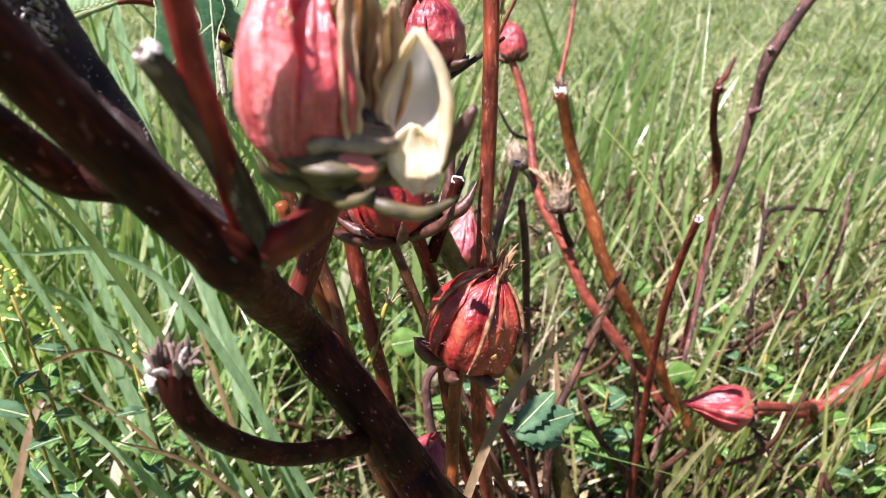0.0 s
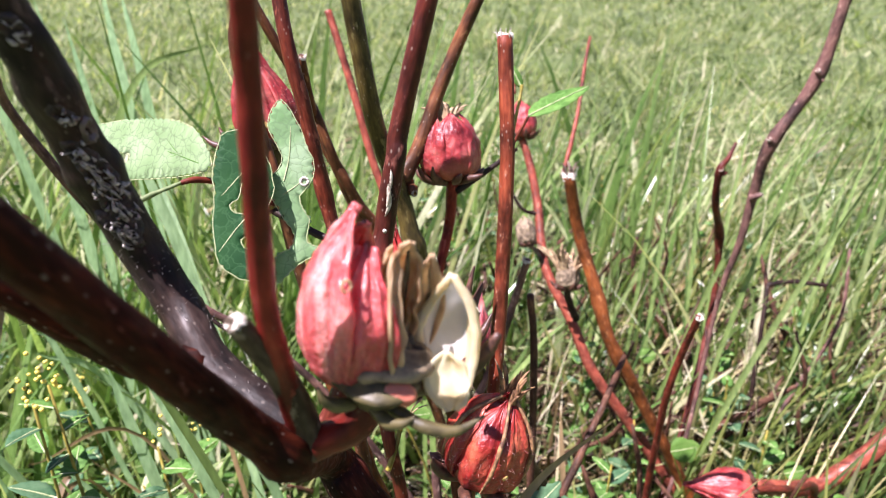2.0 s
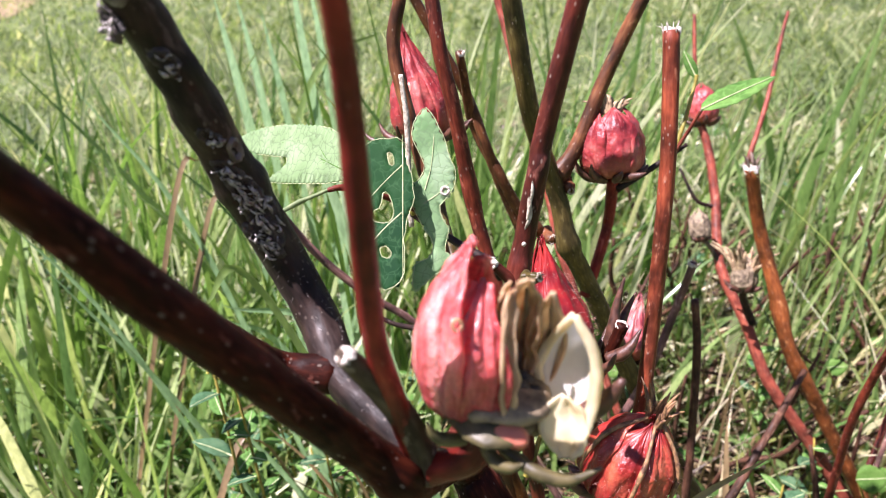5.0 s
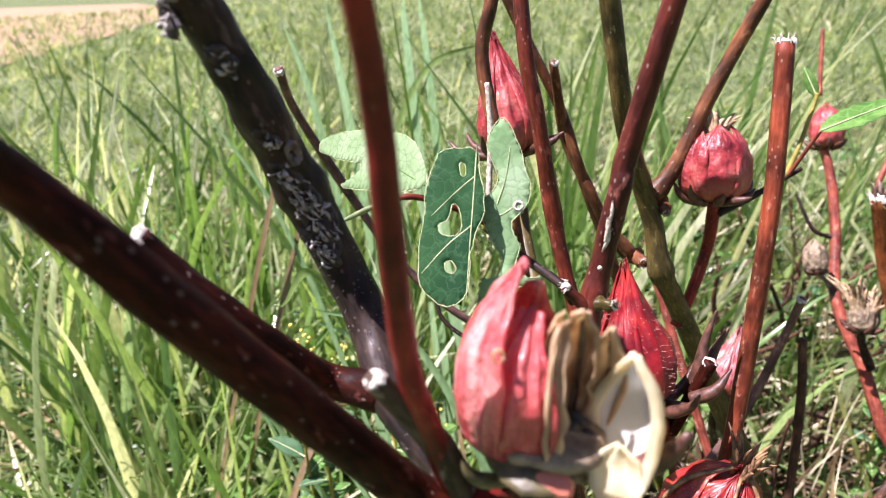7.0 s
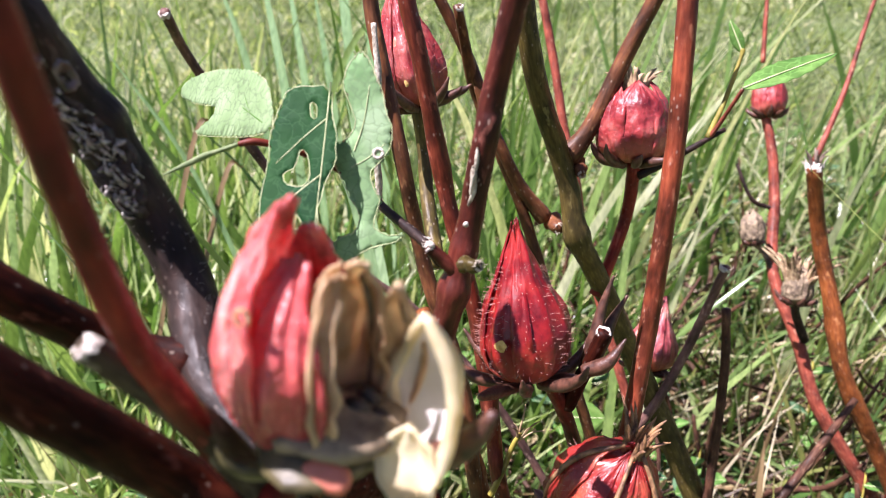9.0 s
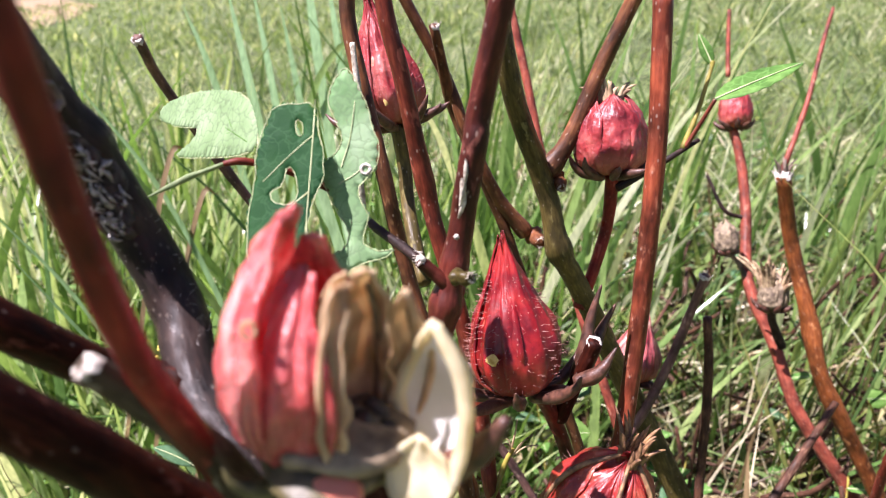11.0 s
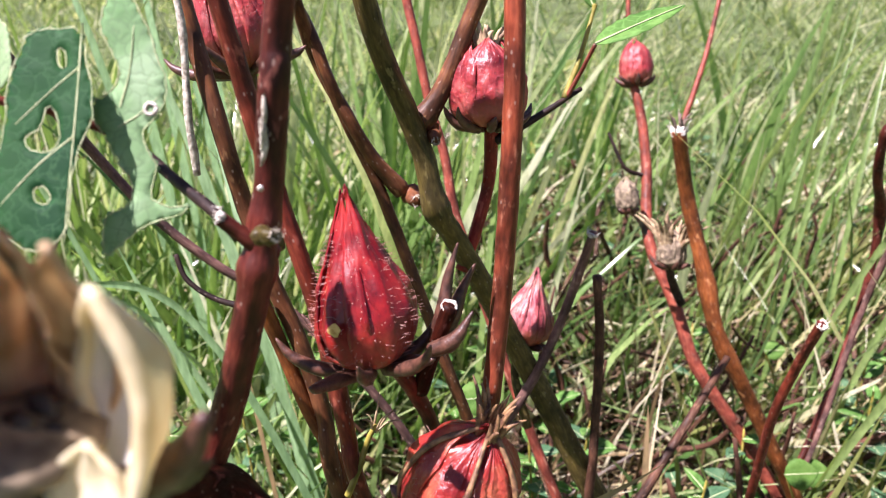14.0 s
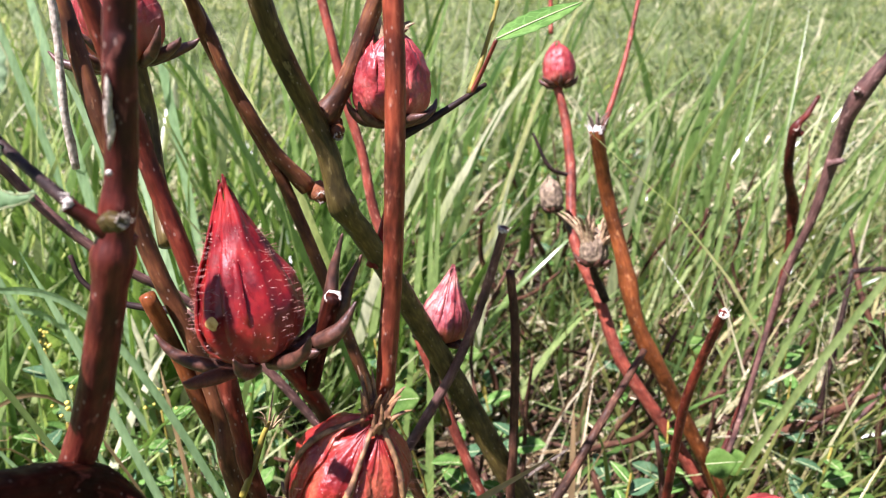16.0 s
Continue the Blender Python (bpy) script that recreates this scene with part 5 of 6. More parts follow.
stem(bush, [(-0.0401, 0.1060, 0.4809), (-0.0376, 0.1119, 0.4714), (-0.0354, 0.1180, 0.4599), (-0.0343, 0.1235, 0.4469), (-0.0342, 0.1243, 0.4408)], [0.0019, 0.0024, 0.0029, 0.0033, 0.0040], STUB_BARK, "weathered grey-brown stub under the fruit", "stub")
cut_end(bush, (-0.0401, 0.1060, 0.4809), (-0.5, -0.4, 0.75), 0.0018, 0.3, CUT_WOOD)
bm = bmesh.new()
sweep(bm, [burst @ (Vector((-5.6 + 0.8 * math.cos(q), -12.0 + 0.2 * math.cos(q), 25.2 + 1.1 * math.sin(q))) * 0.001) for q in [0.7 * k for k in range(10)]], [0.0003, 0.0003], 6, 2, 0.3)
part("gnawed_rim", bm, VALVE_TAN, fruit, "pale rim of a gnawed hole")

stem(bush, [(-0.0316, 0.2353, 0.3435), (-0.0287, 0.2390, 0.3513), (-0.0259, 0.2436, 0.3612), (-0.0237, 0.2454, 0.3651)], [0.0012, 0.0011, 0.0009, 0.0008], YELLOW_STEM, "yellow-green leaf stalk", "leaf_stalk")
threads(bush, (-0.0237, 0.2454, 0.3651), (0.3, 0, 1), 6, 0.010, 0.0012, DRY, 41, "shrivelled dry leaf scrap", "dry_scrap", 1.2)
stem(bush, [(-0.0836, 0.2700, 0.4988), (-0.0814, 0.2663, 0.4806), (-0.0805, 0.2604, 0.4587), (-0.0801, 0.2587, 0.4411)], [0.0009, 0.0012, 0.0012, 0.0012], DULL_WOOD, "pale dry sheath along a branch", "dry_sheath", sides=6, rough=0.3)

for pts in ([(-0.0027, 0.2415, 0.4000), (-0.0003, 0.2433, 0.4101), (0.0006, 0.2466, 0.4191), (0.0030, 0.2495, 0.4290)], [(-0.0008, 0.2460, 0.3993), (0.0017, 0.2481, 0.4076), (0.0037, 0.2503, 0.4139), (0.0072, 0.2523, 0.4216)], [(-0.0013, 0.2336, 0.4042), (0.0054, 0.2334, 0.4085), (0.0096, 0.2364, 0.4156)]):
    stem(bush, pts, [0.0022, 0.0024, 0.0016, 0.0004], BRACT, "dark upright pointed bract", "bract", sides=8, rough=0.15)
simple_leaf(bush, (0.0304, 0.3046, 0.2515), (0.0674, 0.3175, 0.2541), (0.1, -0.7, 0.7), 0.020, LEAF_BLUE, label="dark bluish green lobed leaf low in the bush", cup=0.2, teeth=0.12)
simple_leaf(bush, (0.0330, 0.3050, 0.2520), (0.0610, 0.3100, 0.2400), (0.15, -0.75, 0.6), 0.014, LEAF_BLUE, cup=0.3, teeth=0.15)
simple_leaf(bush, (0.0330, 0.3050, 0.2520), (0.0560, 0.3220, 0.2660), (0.0, -0.7, 0.7), 0.013, LEAF_BLUE, cup=0.25, teeth=0.15)

# gnawed three-lobed leaf; painted sun, shade and sheen set its lobes apart
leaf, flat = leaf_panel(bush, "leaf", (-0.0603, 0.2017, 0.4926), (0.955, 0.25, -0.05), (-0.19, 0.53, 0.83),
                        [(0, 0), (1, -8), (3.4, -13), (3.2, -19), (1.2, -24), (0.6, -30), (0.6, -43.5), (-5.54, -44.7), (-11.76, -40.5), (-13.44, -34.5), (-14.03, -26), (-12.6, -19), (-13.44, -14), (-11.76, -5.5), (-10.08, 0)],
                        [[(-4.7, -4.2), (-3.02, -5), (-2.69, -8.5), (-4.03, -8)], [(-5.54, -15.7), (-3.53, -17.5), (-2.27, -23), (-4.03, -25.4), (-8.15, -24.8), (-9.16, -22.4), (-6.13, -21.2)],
                         [(-6.13, -32.6), (-4.37, -32), (-2.86, -34), (-3.61, -35.5), (-5.71, -35)]], LEAF_SHADED, 1.2, "large gnawed green leaf full of holes, its panel painted in shade tones")
veins(leaf, flat, [[(-0.3, 1), (0, -15), (0.2, -30), (0.5, -43)], [(0, -8), (-5, -13), (-11, -20)], [(0.1, -22), (-6, -28), (-12, -36)]])
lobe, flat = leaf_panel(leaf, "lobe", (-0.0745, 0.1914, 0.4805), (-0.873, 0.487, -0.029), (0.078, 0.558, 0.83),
                        [(-2, 3.2), (2, 9), (9, 14.2), (20, 16.6), (38.6, 15.8), (62.7, 11.6), (71.5, 7.6), (68.4, 4), (51.8, 3.5), (34.2, 4.8), (36.4, 0.3), (45.2, -5.3), (23.3, -2.6), (8, 0)], [], LEAF_SUNLIT, 0.6, "lobe with sunlight painted into its pale green")
veins(lobe, flat, [[(-1, 3.6), (25, 7.4), (50, 9.5), (70, 8)], [(14, 6.5), (22, 11), (28, 14)], [(30, 8.4), (40, 12), (46, 13.8)], [(12, 6.5), (22, 3), (30, 0)], [(44, 9), (54, 6.5), (60, 5)]], 0.26, LEAF_FRESH)
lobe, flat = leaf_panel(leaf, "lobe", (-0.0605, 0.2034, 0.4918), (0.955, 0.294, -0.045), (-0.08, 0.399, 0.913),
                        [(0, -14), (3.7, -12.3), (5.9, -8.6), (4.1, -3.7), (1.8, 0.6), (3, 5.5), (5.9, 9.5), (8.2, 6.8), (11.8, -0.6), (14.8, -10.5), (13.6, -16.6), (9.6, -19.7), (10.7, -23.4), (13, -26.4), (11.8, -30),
                         (11, -33.2), (14.8, -35), (18.8, -34), (17.8, -36.9), (10.3, -38.7), (5.9, -41.8), (2.2, -45.5), (0.7, -44), (1.4, -36), (5.9, -35), (7.7, -31.4), (4.4, -25.2), (2.2, -20.3), (0.2, -17.8)], [], LEAF_SHEEN, -1.0, "gnawed lobe with a silvery sheen painted into its green")
veins(lobe, flat, [[(5.5, -15), (7.5, -8), (8.5, 1)], [(5, -19), (9, -16.5), (13, -13)]])
bm = bmesh.new()
sweep(bm, [flat(11.4 + 1.1 * math.cos(a), -15.4 + 1.1 * math.sin(a)) for a in [0.7 * k for k in range(10)]], [0.0004, 0.0004], 6, 2, 0.2)
part("blister", bm, CUT_WOOD, lobe, "white ring-shaped blister")
stem(bush, [(-0.0805, 0.1895, 0.4800), (-0.0775, 0.1915, 0.4803), (-0.0735, 0.1945, 0.4790), (-0.0690, 0.2010, 0.4750), (-0.0600, 0.2080, 0.4680)], [0.0007, 0.0010, 0.0009, 0.0009, 0.0011], RED_STEM, "reddish joint of the leaf stalk", "leaf_joint")
stem(leaf, [(-0.0790, 0.1902, 0.4806), (-0.0830, 0.1880, 0.4792), (-0.0880, 0.1855, 0.4775), (-0.0920, 0.1820, 0.4757), (-0.0951, 0.1783, 0.4743)], [0.0003, 0.0006, 0.0008, 0.0006, 0.0002], LEAF_TORN, "torn pale twisted strip of the leaf", "torn_lobe", sides=10, rough=0.5)


# ---- second roselle plant, farther off ----
plant2 = thing("roselle_plant", (0.275, 0.53, 0.0), "thin half-bare roselle plant with pinkish and orange stems", "shrub")
_ = stem(plant2, [(0.0567, 0.6783, 0.3817), (0.0653, 0.6645, 0.3566), (0.0723, 0.6407, 0.3204), (0.0773, 0.6037, 0.2759), (0.0996, 0.5770, 0.2353), (0.1200, 0.5594, 0.1907), (0.1601, 0.5510, 0.1352), (0.2041, 0.5406, 0.0738), (0.265, 0.535, 0.0)], [0.0036, 0.0042, 0.0046, 0.0050, 0.0055, 0.006], PINK_STEM, "pinkish stem")
_ = stem(plant2, [(0.0845, 0.5476, 0.3797), (0.0969, 0.5540, 0.3295), (0.1120, 0.5406, 0.2839), (0.1251, 0.5282, 0.2412), (0.1501, 0.5274, 0.1952), (0.1882, 0.5282, 0.1243), (0.2180, 0.5294, 0.0688), (0.27, 0.53, 0.0)], [0.0048, 0.0052, 0.0054, 0.0056, 0.006], ORANGE_STEM, "orange-brown cut stem", name="cut_stem",nodes=((0.33, 0.25), (0.5, 0.2)))
cut_end(_, (0.085, 0.548, 0.380), (-0.2, 0.05, 1), 0.0050, 0.5)
threads(_, (0.085, 0.548, 0.384), (-0.2, 0.05, 1), 8, 0.009, 0.0030, GREY_TWIG, 31, "frayed grey fibres", "frayed_tip", 1.0)
_ = stem(plant2, [(0.0955, 0.6525, 0.3489), (0.1108, 0.6850, 0.4001), (0.1199, 0.7138, 0.4458), (0.1252, 0.7267, 0.4713)], [0.0024, 0.0019, 0.0014], PINK_STEM, "thin pinkish shoot")
_ = stem(plant2, [(0.0496, 0.6954, 0.4204), (0.0474, 0.7073, 0.4462), (0.0458, 0.7192, 0.4719)], [0.0020, 0.0016], PINK_STEM, "")
_ = stem(plant2, [(0.2109, 0.4178, 0.1793), (0.2556, 0.4423, 0.1590), (0.2932, 0.4746, 0.1320), (0.30, 0.50, 0.06), (0.285, 0.525, 0.0)], [0.0030, 0.0032, 0.0036], RED_STEM, "", name="stalk")
_ = stem(plant2, [(0.4066, 0.5297, 0.1751), (0.3713, 0.5171, 0.1492), (0.3379, 0.5066, 0.1278), (0.3037, 0.4991, 0.1129), (0.2382, 0.4665, 0.1405)], [0.0085, 0.0085, 0.0080, 0.0075, 0.006], PINK_STEM, "thick pinkish leaning stem")
calyx(plant2, (0.0591, 0.6763, 0.3813), (0.0552, 0.6906, 0.4150), 0.0130, "star", SEPAL_DULL, "small pink calyx on a far stem", bract_len=0.012, seed=14)
calyx(plant2, (0.2121, 0.4175, 0.1785), (0.1640, 0.4187, 0.1832), 0.0155, "bud", SEPAL_DULL, "pink striped calyx lying sideways", bract_len=0.008, ridge=0.18, seed=15)
body, m = calyx(plant2, (0.0913, 0.5560, 0.2770), (0.0905, 0.5610, 0.3030), 0.0100, "star", DRY_DARK, "withered straw-coloured flower head", sepals=6, bract_len=0.010, seed=16, flare=1.2)
threads(body, (0.0910, 0.5590, 0.2900), (0, 0.2, 1), 44, 0.022, 0.0060, DRY, 17, "dry papery petals", "dry_tip", 0.9)
stem(plant2, [(0.0913, 0.5560, 0.2770), (0.094, 0.565, 0.262), (0.104, 0.572, 0.238)], [0.003, 0.003, 0.0035], TWIG, "", "stalk")
stem(plant2, [(0.072, 0.638, 0.316), (0.055, 0.63, 0.325), (0.040, 0.64, 0.350)], [0.0020, 0.0016, 0.0012], TWIG, "", "twig")
body, m = calyx(plant2, (0.060, 0.600, 0.300), (0.055, 0.607, 0.325), 0.0085, "star", DRY_DARK, "dead grey bud", sepals=5, bract_len=0.006, seed=18)
stem(plant2, [(0.060, 0.600, 0.300), (0.068, 0.603, 0.292), (0.077, 0.604, 0.276)], [0.0018, 0.0018, 0.002], GREY_TWIG, "", "stalk")

plant3 = thing("roselle_stalk", (0.16, 0.49, 0.0), "tall bare reddish brown roselle stalk with nodes", "shrub")
_ = stem(plant3, [(0.300, 0.572, 0.575), (0.2868, 0.5668, 0.5165), (0.2761, 0.5668, 0.4549), (0.2489, 0.5668, 0.4012), (0.2459, 0.5740, 0.3620), (0.2410, 0.5760, 0.3110), (0.2340, 0.5780, 0.2740), (0.2280, 0.575, 0.2300), (0.205, 0.54, 0.12), (0.16, 0.49, 0.0)], [0.0042, 0.0043, 0.0044, 0.0044, 0.0036, 0.0028, 0.0022, 0.0020, 0.0020], FADED_STEM, "tall faded reddish stalk with swollen nodes", nodes=((0.22, 0.3), (0.33, 0.35), (0.45, 0.15)))
for c, d in (((0.2489, 0.5640, 0.4030), (-0.7, -0.5, 0.7)), ((0.2761, 0.5640, 0.4560), (-0.6, -0.5, 0.9)), ((0.2440, 0.5700, 0.3560), (0.9, -0.5, 0.4))):
    nub(plant3, Vector(c) + Vector(d).normalized() * 0.006, d, 0.009, 0.0024, FADED_STEM)
_ = stem(plant3, [(0.2500, 0.640, 0.3850), (0.2420, 0.632, 0.3730), (0.2342, 0.628, 0.3616), (0.2400, 0.640, 0.3250), (0.2592, 0.6664, 0.2773), (0.255, 0.65, 0.2), (0.21, 0.57, 0.09), (0.16, 0.495, 0.01)], [0.0016, 0.0026, 0.0036, 0.0034, 0.0026, 0.0028], MAROON_STEM, "reddish shoot with pale buds", nodes=((0.28, 0.3), (0.55, 0.5)))
nub(plant3, (0.2342, 0.625, 0.3640), (-0.5, -0.4, 0.8), 0.006, 0.0026, MAROON_STEM)
_ = stem(plant3, [(0.4174, 0.7113, 0.2522), (0.4058, 0.6813, 0.1790), (0.3625, 0.6609, 0.1061), (0.30, 0.62, 0.02)], [0.0018, 0.0020, 0.0024], FADED_STEM, "pale pinkish shoot")
_ = stem(plant3, [(0.3229, 0.6822, 0.2226), (0.3492, 0.6842, 0.2258), (0.3900, 0.6829, 0.2214)], [0.0026, 0.0024, 0.0020], TWIG, "dead dark twig", name="twig")
stem(plant3, [(0.323, 0.682, 0.223), (0.315, 0.66, 0.17), (0.30, 0.62, 0.02)], [0.0022, 0.0024, 0.0026], TWIG, "dead dark shoot", "twig")

plant4 = thing("cut_stick", (0.142, 0.44, 0.0), "thin dark stick cut off with a pale end", "stick")
_ = stem(plant4, [(0.1378, 0.3714, 0.3453), (0.1355, 0.3861, 0.3087), (0.1328, 0.3934, 0.2754), (0.1355, 0.4095, 0.2234), (0.1377, 0.4215, 0.1770), (0.14, 0.435, 0.08), (0.142, 0.44, -0.01)], [0.0022, 0.0024, 0.0026, 0.0030], RED_STEM, "", name="stick")
cut_end(_, (0.138, 0.371, 0.345), (0.1, -0.45, 0.9), 0.0024)

# ---- grass and weeds ----
R = np.random.RandomState(7)


def scatter(n, r0, r1, a0, a1, power=1.0):
    """Places on the ground in a sector seen from where the path begins; angles from straight ahead, to the right."""
    r = r0 + (r1 - r0) * R.rand(n) ** power
    a = np.radians(a0 + (a1 - a0) * R.rand(n))
    return np.stack([r * np.sin(a), r * np.cos(a), np.full(n, -0.012)], 1)


def field(name, pos, h, w, mat, label, lean=(0.05, 0.55), curl=(0.0, 0.5), fold=True, segs=5, wind=0.5):
    n = len(pos)
    az = R.rand(n) * 2 * np.pi
    az = np.where(R.rand(n) < wind, R.normal(0.15, 0.6, n), az)
    return blades(name, pos, h[0] + (h[1] - h[0]) * R.rand(n) ** 1.3, w[0] + (w[1] - w[0]) * R.rand(n), az, lean[0] + (lean[1] - lean[0]) * R.rand(n) ** 1.6,
                  curl[0] + (curl[1] - curl[0]) * R.rand(n) ** 1.5, mat, label, "grass", fold, segs, R.rand(n) * 3.14)


def clumped(n, count, r0, r1, a0, a1, spread):
    """Places gathered into tufts."""
    c = scatter(count, r0, r1, a0, a1)
    p = c[R.randint(0, count, n)]
    p[:, :2] += R.normal(0, spread, (n, 2))
    return p


field("short_grass", np.concatenate([scatter(4600, 0.40, 1.6, -64, -6), scatter(1200, 0.40, 1.6, -6, 48)]), (0.03, 0.11), (0.003, 0.009), GRASS, "short tangled green and yellowing grass", (0.2, 2.2), (0, 0.9), wind=0.15)
field("tuft_grass", np.concatenate([clumped(900, 80, 0.55, 1.5, -62, -4, 0.035), clumped(520, 60, 0.6, 1.5, -4, 46, 0.035)]), (0.08, 0.24), (0.005, 0.011), GRASS, "loose tufts of green grass", (0.05, 1.3), (0, 0.8), wind=0.25)
field("broad_grass", np.concatenate([clumped(430, 80, 0.62, 1.5, -62, -8, 0.045), clumped(60, 24, 0.9, 1.6, -8, 14, 0.05)]), (0.26, 0.56), (0.007, 0.017), LUSH, "broad upright bright green grass blades", (0.02, 0.42), (0, 0.35), wind=0.35)
field("side_grass", clumped(130, 70, 0.80, 1.8, 2, 50, 0.08), (0.24, 0.50), (0.004, 0.009), LUSH, "tall slanting green grass blades", (0.05, 0.6), (0, 0.35), wind=0.75)
field("thin_grass", clumped(200, 60, 0.62, 1.5, 2, 46, 0.05), (0.18, 0.42), (0.002, 0.004), GRASS, "thin tall grass stalks", (0.03, 0.5), (0, 0.3))
field("leaning_grass", clumped(520, 80, 0.58, 1.35, 10, 50, 0.04), (0.10, 0.30), (0.003, 0.007), OLIVE, "olive green blades leaning over the turf", (0.15, 0.9), (0, 0.5), wind=0.7)
field("near_blades", clumped(480, 120, 0.46, 0.98, -56, -4, 0.035), (0.14, 0.34), (0.005, 0.012), LUSH, "broad glossy green blades beside the bush", (0.05, 0.7), (0, 0.5), wind=0.5)
field("front_blades", clumped(310, 60, 0.44, 0.66, 18, 48, 0.03), (0.08, 0.25), (0.003, 0.006), OLIVE, "thin olive blades in front of the stalks", (0.1, 0.7), (0, 0.4), wind=0.8)
field("rough_grass", clumped(15000, 620, 1.25, 8.0, -66, 50, 0.08), (0.07, 0.25), (0.005, 0.012), FIELD, "rough uneven tufts in the field", (0.2, 2.0), (0, 0.8), False, 4, 0.15)
field("field_leaves", clumped(20000, 1300, 1.0, 6.5, -66, 50, 0.07), (0.015, 0.07), (0.008, 0.022), FIELD, "low leafy growth covering the field", (0.4, 3.0), (0, 0.6), True, 3, 0.1)
field("distant_grass", scatter(26000, 4.8, 17.0, -66, 50, 0.75), (0.05, 0.16), (0.012, 0.04), FIELD, "distant pale grass", (0.2, 3.0), (0, 0.6), False, 2, 0.1)
field("dry_stalks", clumped(600, 90, 0.50, 1.2, -25, 44, 0.03), (0.06, 0.22), (0.0018, 0.0045), STRAW, "upright dry straw stalks among the grass", (0.05, 1.1), (0, 0.4))
field("straw_litter", np.concatenate([scatter(2300, 0.40, 2.6, -60, 8), scatter(800, 0.40, 2.6, 8, 46)]), (0.03, 0.14), (0.003, 0.011), STRAW, "dry straw lying in the grass", (0.9, 3.0), (0.0, 0.5))
field("brown_litter", scatter(12000, 0.40, 1.4, -20, 46), (0.02, 0.07), (0.006, 0.018), LITTER, "dead brown leaves and husks on the soil", (0.8, 3.0), (0.0, 0.9), True, 3)
field("ground_leaves", np.concatenate([clumped(8500, 600, 0.42, 2.6, -62, 6, 0.05), clumped(1000, 110, 0.42, 2.6, 6, 48, 0.05)]), (0.012, 0.040), (0.010, 0.026), WEED, "small broad leaves of creeping weeds", (0.5, 2.6), (0.0, 0.4), True, 3)
field("surrounding_grass", scatter(16000, 0.45, 4.5, 48, 296), (0.03, 0.13), (0.004, 0.012), GRASS, "short grass all round the bush", (0.2, 2.2), (0, 0.9), False, 3, 0.15)
field("outer_grass", scatter(9000, 1.2, 5.0, 48, 296), (0.06, 0.26), (0.005, 0.012), FIELD, "rough grass all round the bush", (0.1, 1.4), (0, 0.7), False, 3, 0.2)


def fallen_twigs(name, count, seed, rise, reach, thick, mat, label):
    """Dead stems lying and leaning in the turf under the bush."""
    rng = random.Random(seed)
    bm = bmesh.new()
    for k in range(count):
        r, a = rng.uniform(0.44, 1.2), radians(rng.uniform(-12, 44))
        p = Vector((r * math.sin(a), r * math.cos(a), rng.uniform(-0.01, 0.04)))
        d = Vector((rng.uniform(-1, 1), rng.uniform(-1, 1), rng.uniform(*rise))).normalized() * rng.uniform(*reach)
        w = rng.uniform(*thick)
        bend = Vector((rng.uniform(-1, 1), rng.uniform(-1, 1), rng.uniform(-0.6, 0.8))) * d.length * 0.07
        sweep(bm, [p, p + d * 0.35 + bend, p + d * 0.7 - bend * 0.5, p + d], [w, w * 0.9, w * 0.75, w * 0.6], 6, 4, 0.3, ((0.4, 0.4), (0.75, 0.5)), seed=k)
    bmesh.ops.recalc_face_normals(bm, faces=bm.faces)
    tagged(part(name, bm, mat, None, label, "stuff"), category="twigs")


fallen_twigs("fallen_twigs", 260, 91, (-0.1, 0.6), (0.04, 0.17), (0.0012, 0.0032), DEAD_STEM, "dead brown stems lying in the turf")
fallen_twigs("dead_shoots", 70, 17, (0.7, 2.0), (0.09, 0.24), (0.0014, 0.0034), RUST_STEM, "upright dead rusty shoots in the turf")


def reed_blade(bm, tip, mid, foot, width):
    """One broad, folded blade from its foot in the turf to its tip."""
    line = spline([foot, mid, tip], 9)
    n = len(line)
    rows = []
    for i, p in enumerate(line):
        tan = (line[min(i + 1, n - 1)] - line[max(i - 1, 0)]).normalized()
        side = tan.cross(Vector((0.25, 1, 0.1))).normalized()
        up = side.cross(tan)
        w = width * 0.5 * min(1, 0.55 + i / n) * max(0.04, 1 - (i / (n - 1)) ** 3)
        rows.append([bm.verts.new(p - side * w - up * w * 0.3), bm.verts.new(p), bm.verts.new(p + side * w - up * w * 0.3)])
    for a, b in zip(rows, rows[1:]):
        for j in range(2):
            bm.faces.new((a[j], a[j + 1], b[j + 1], b[j]))


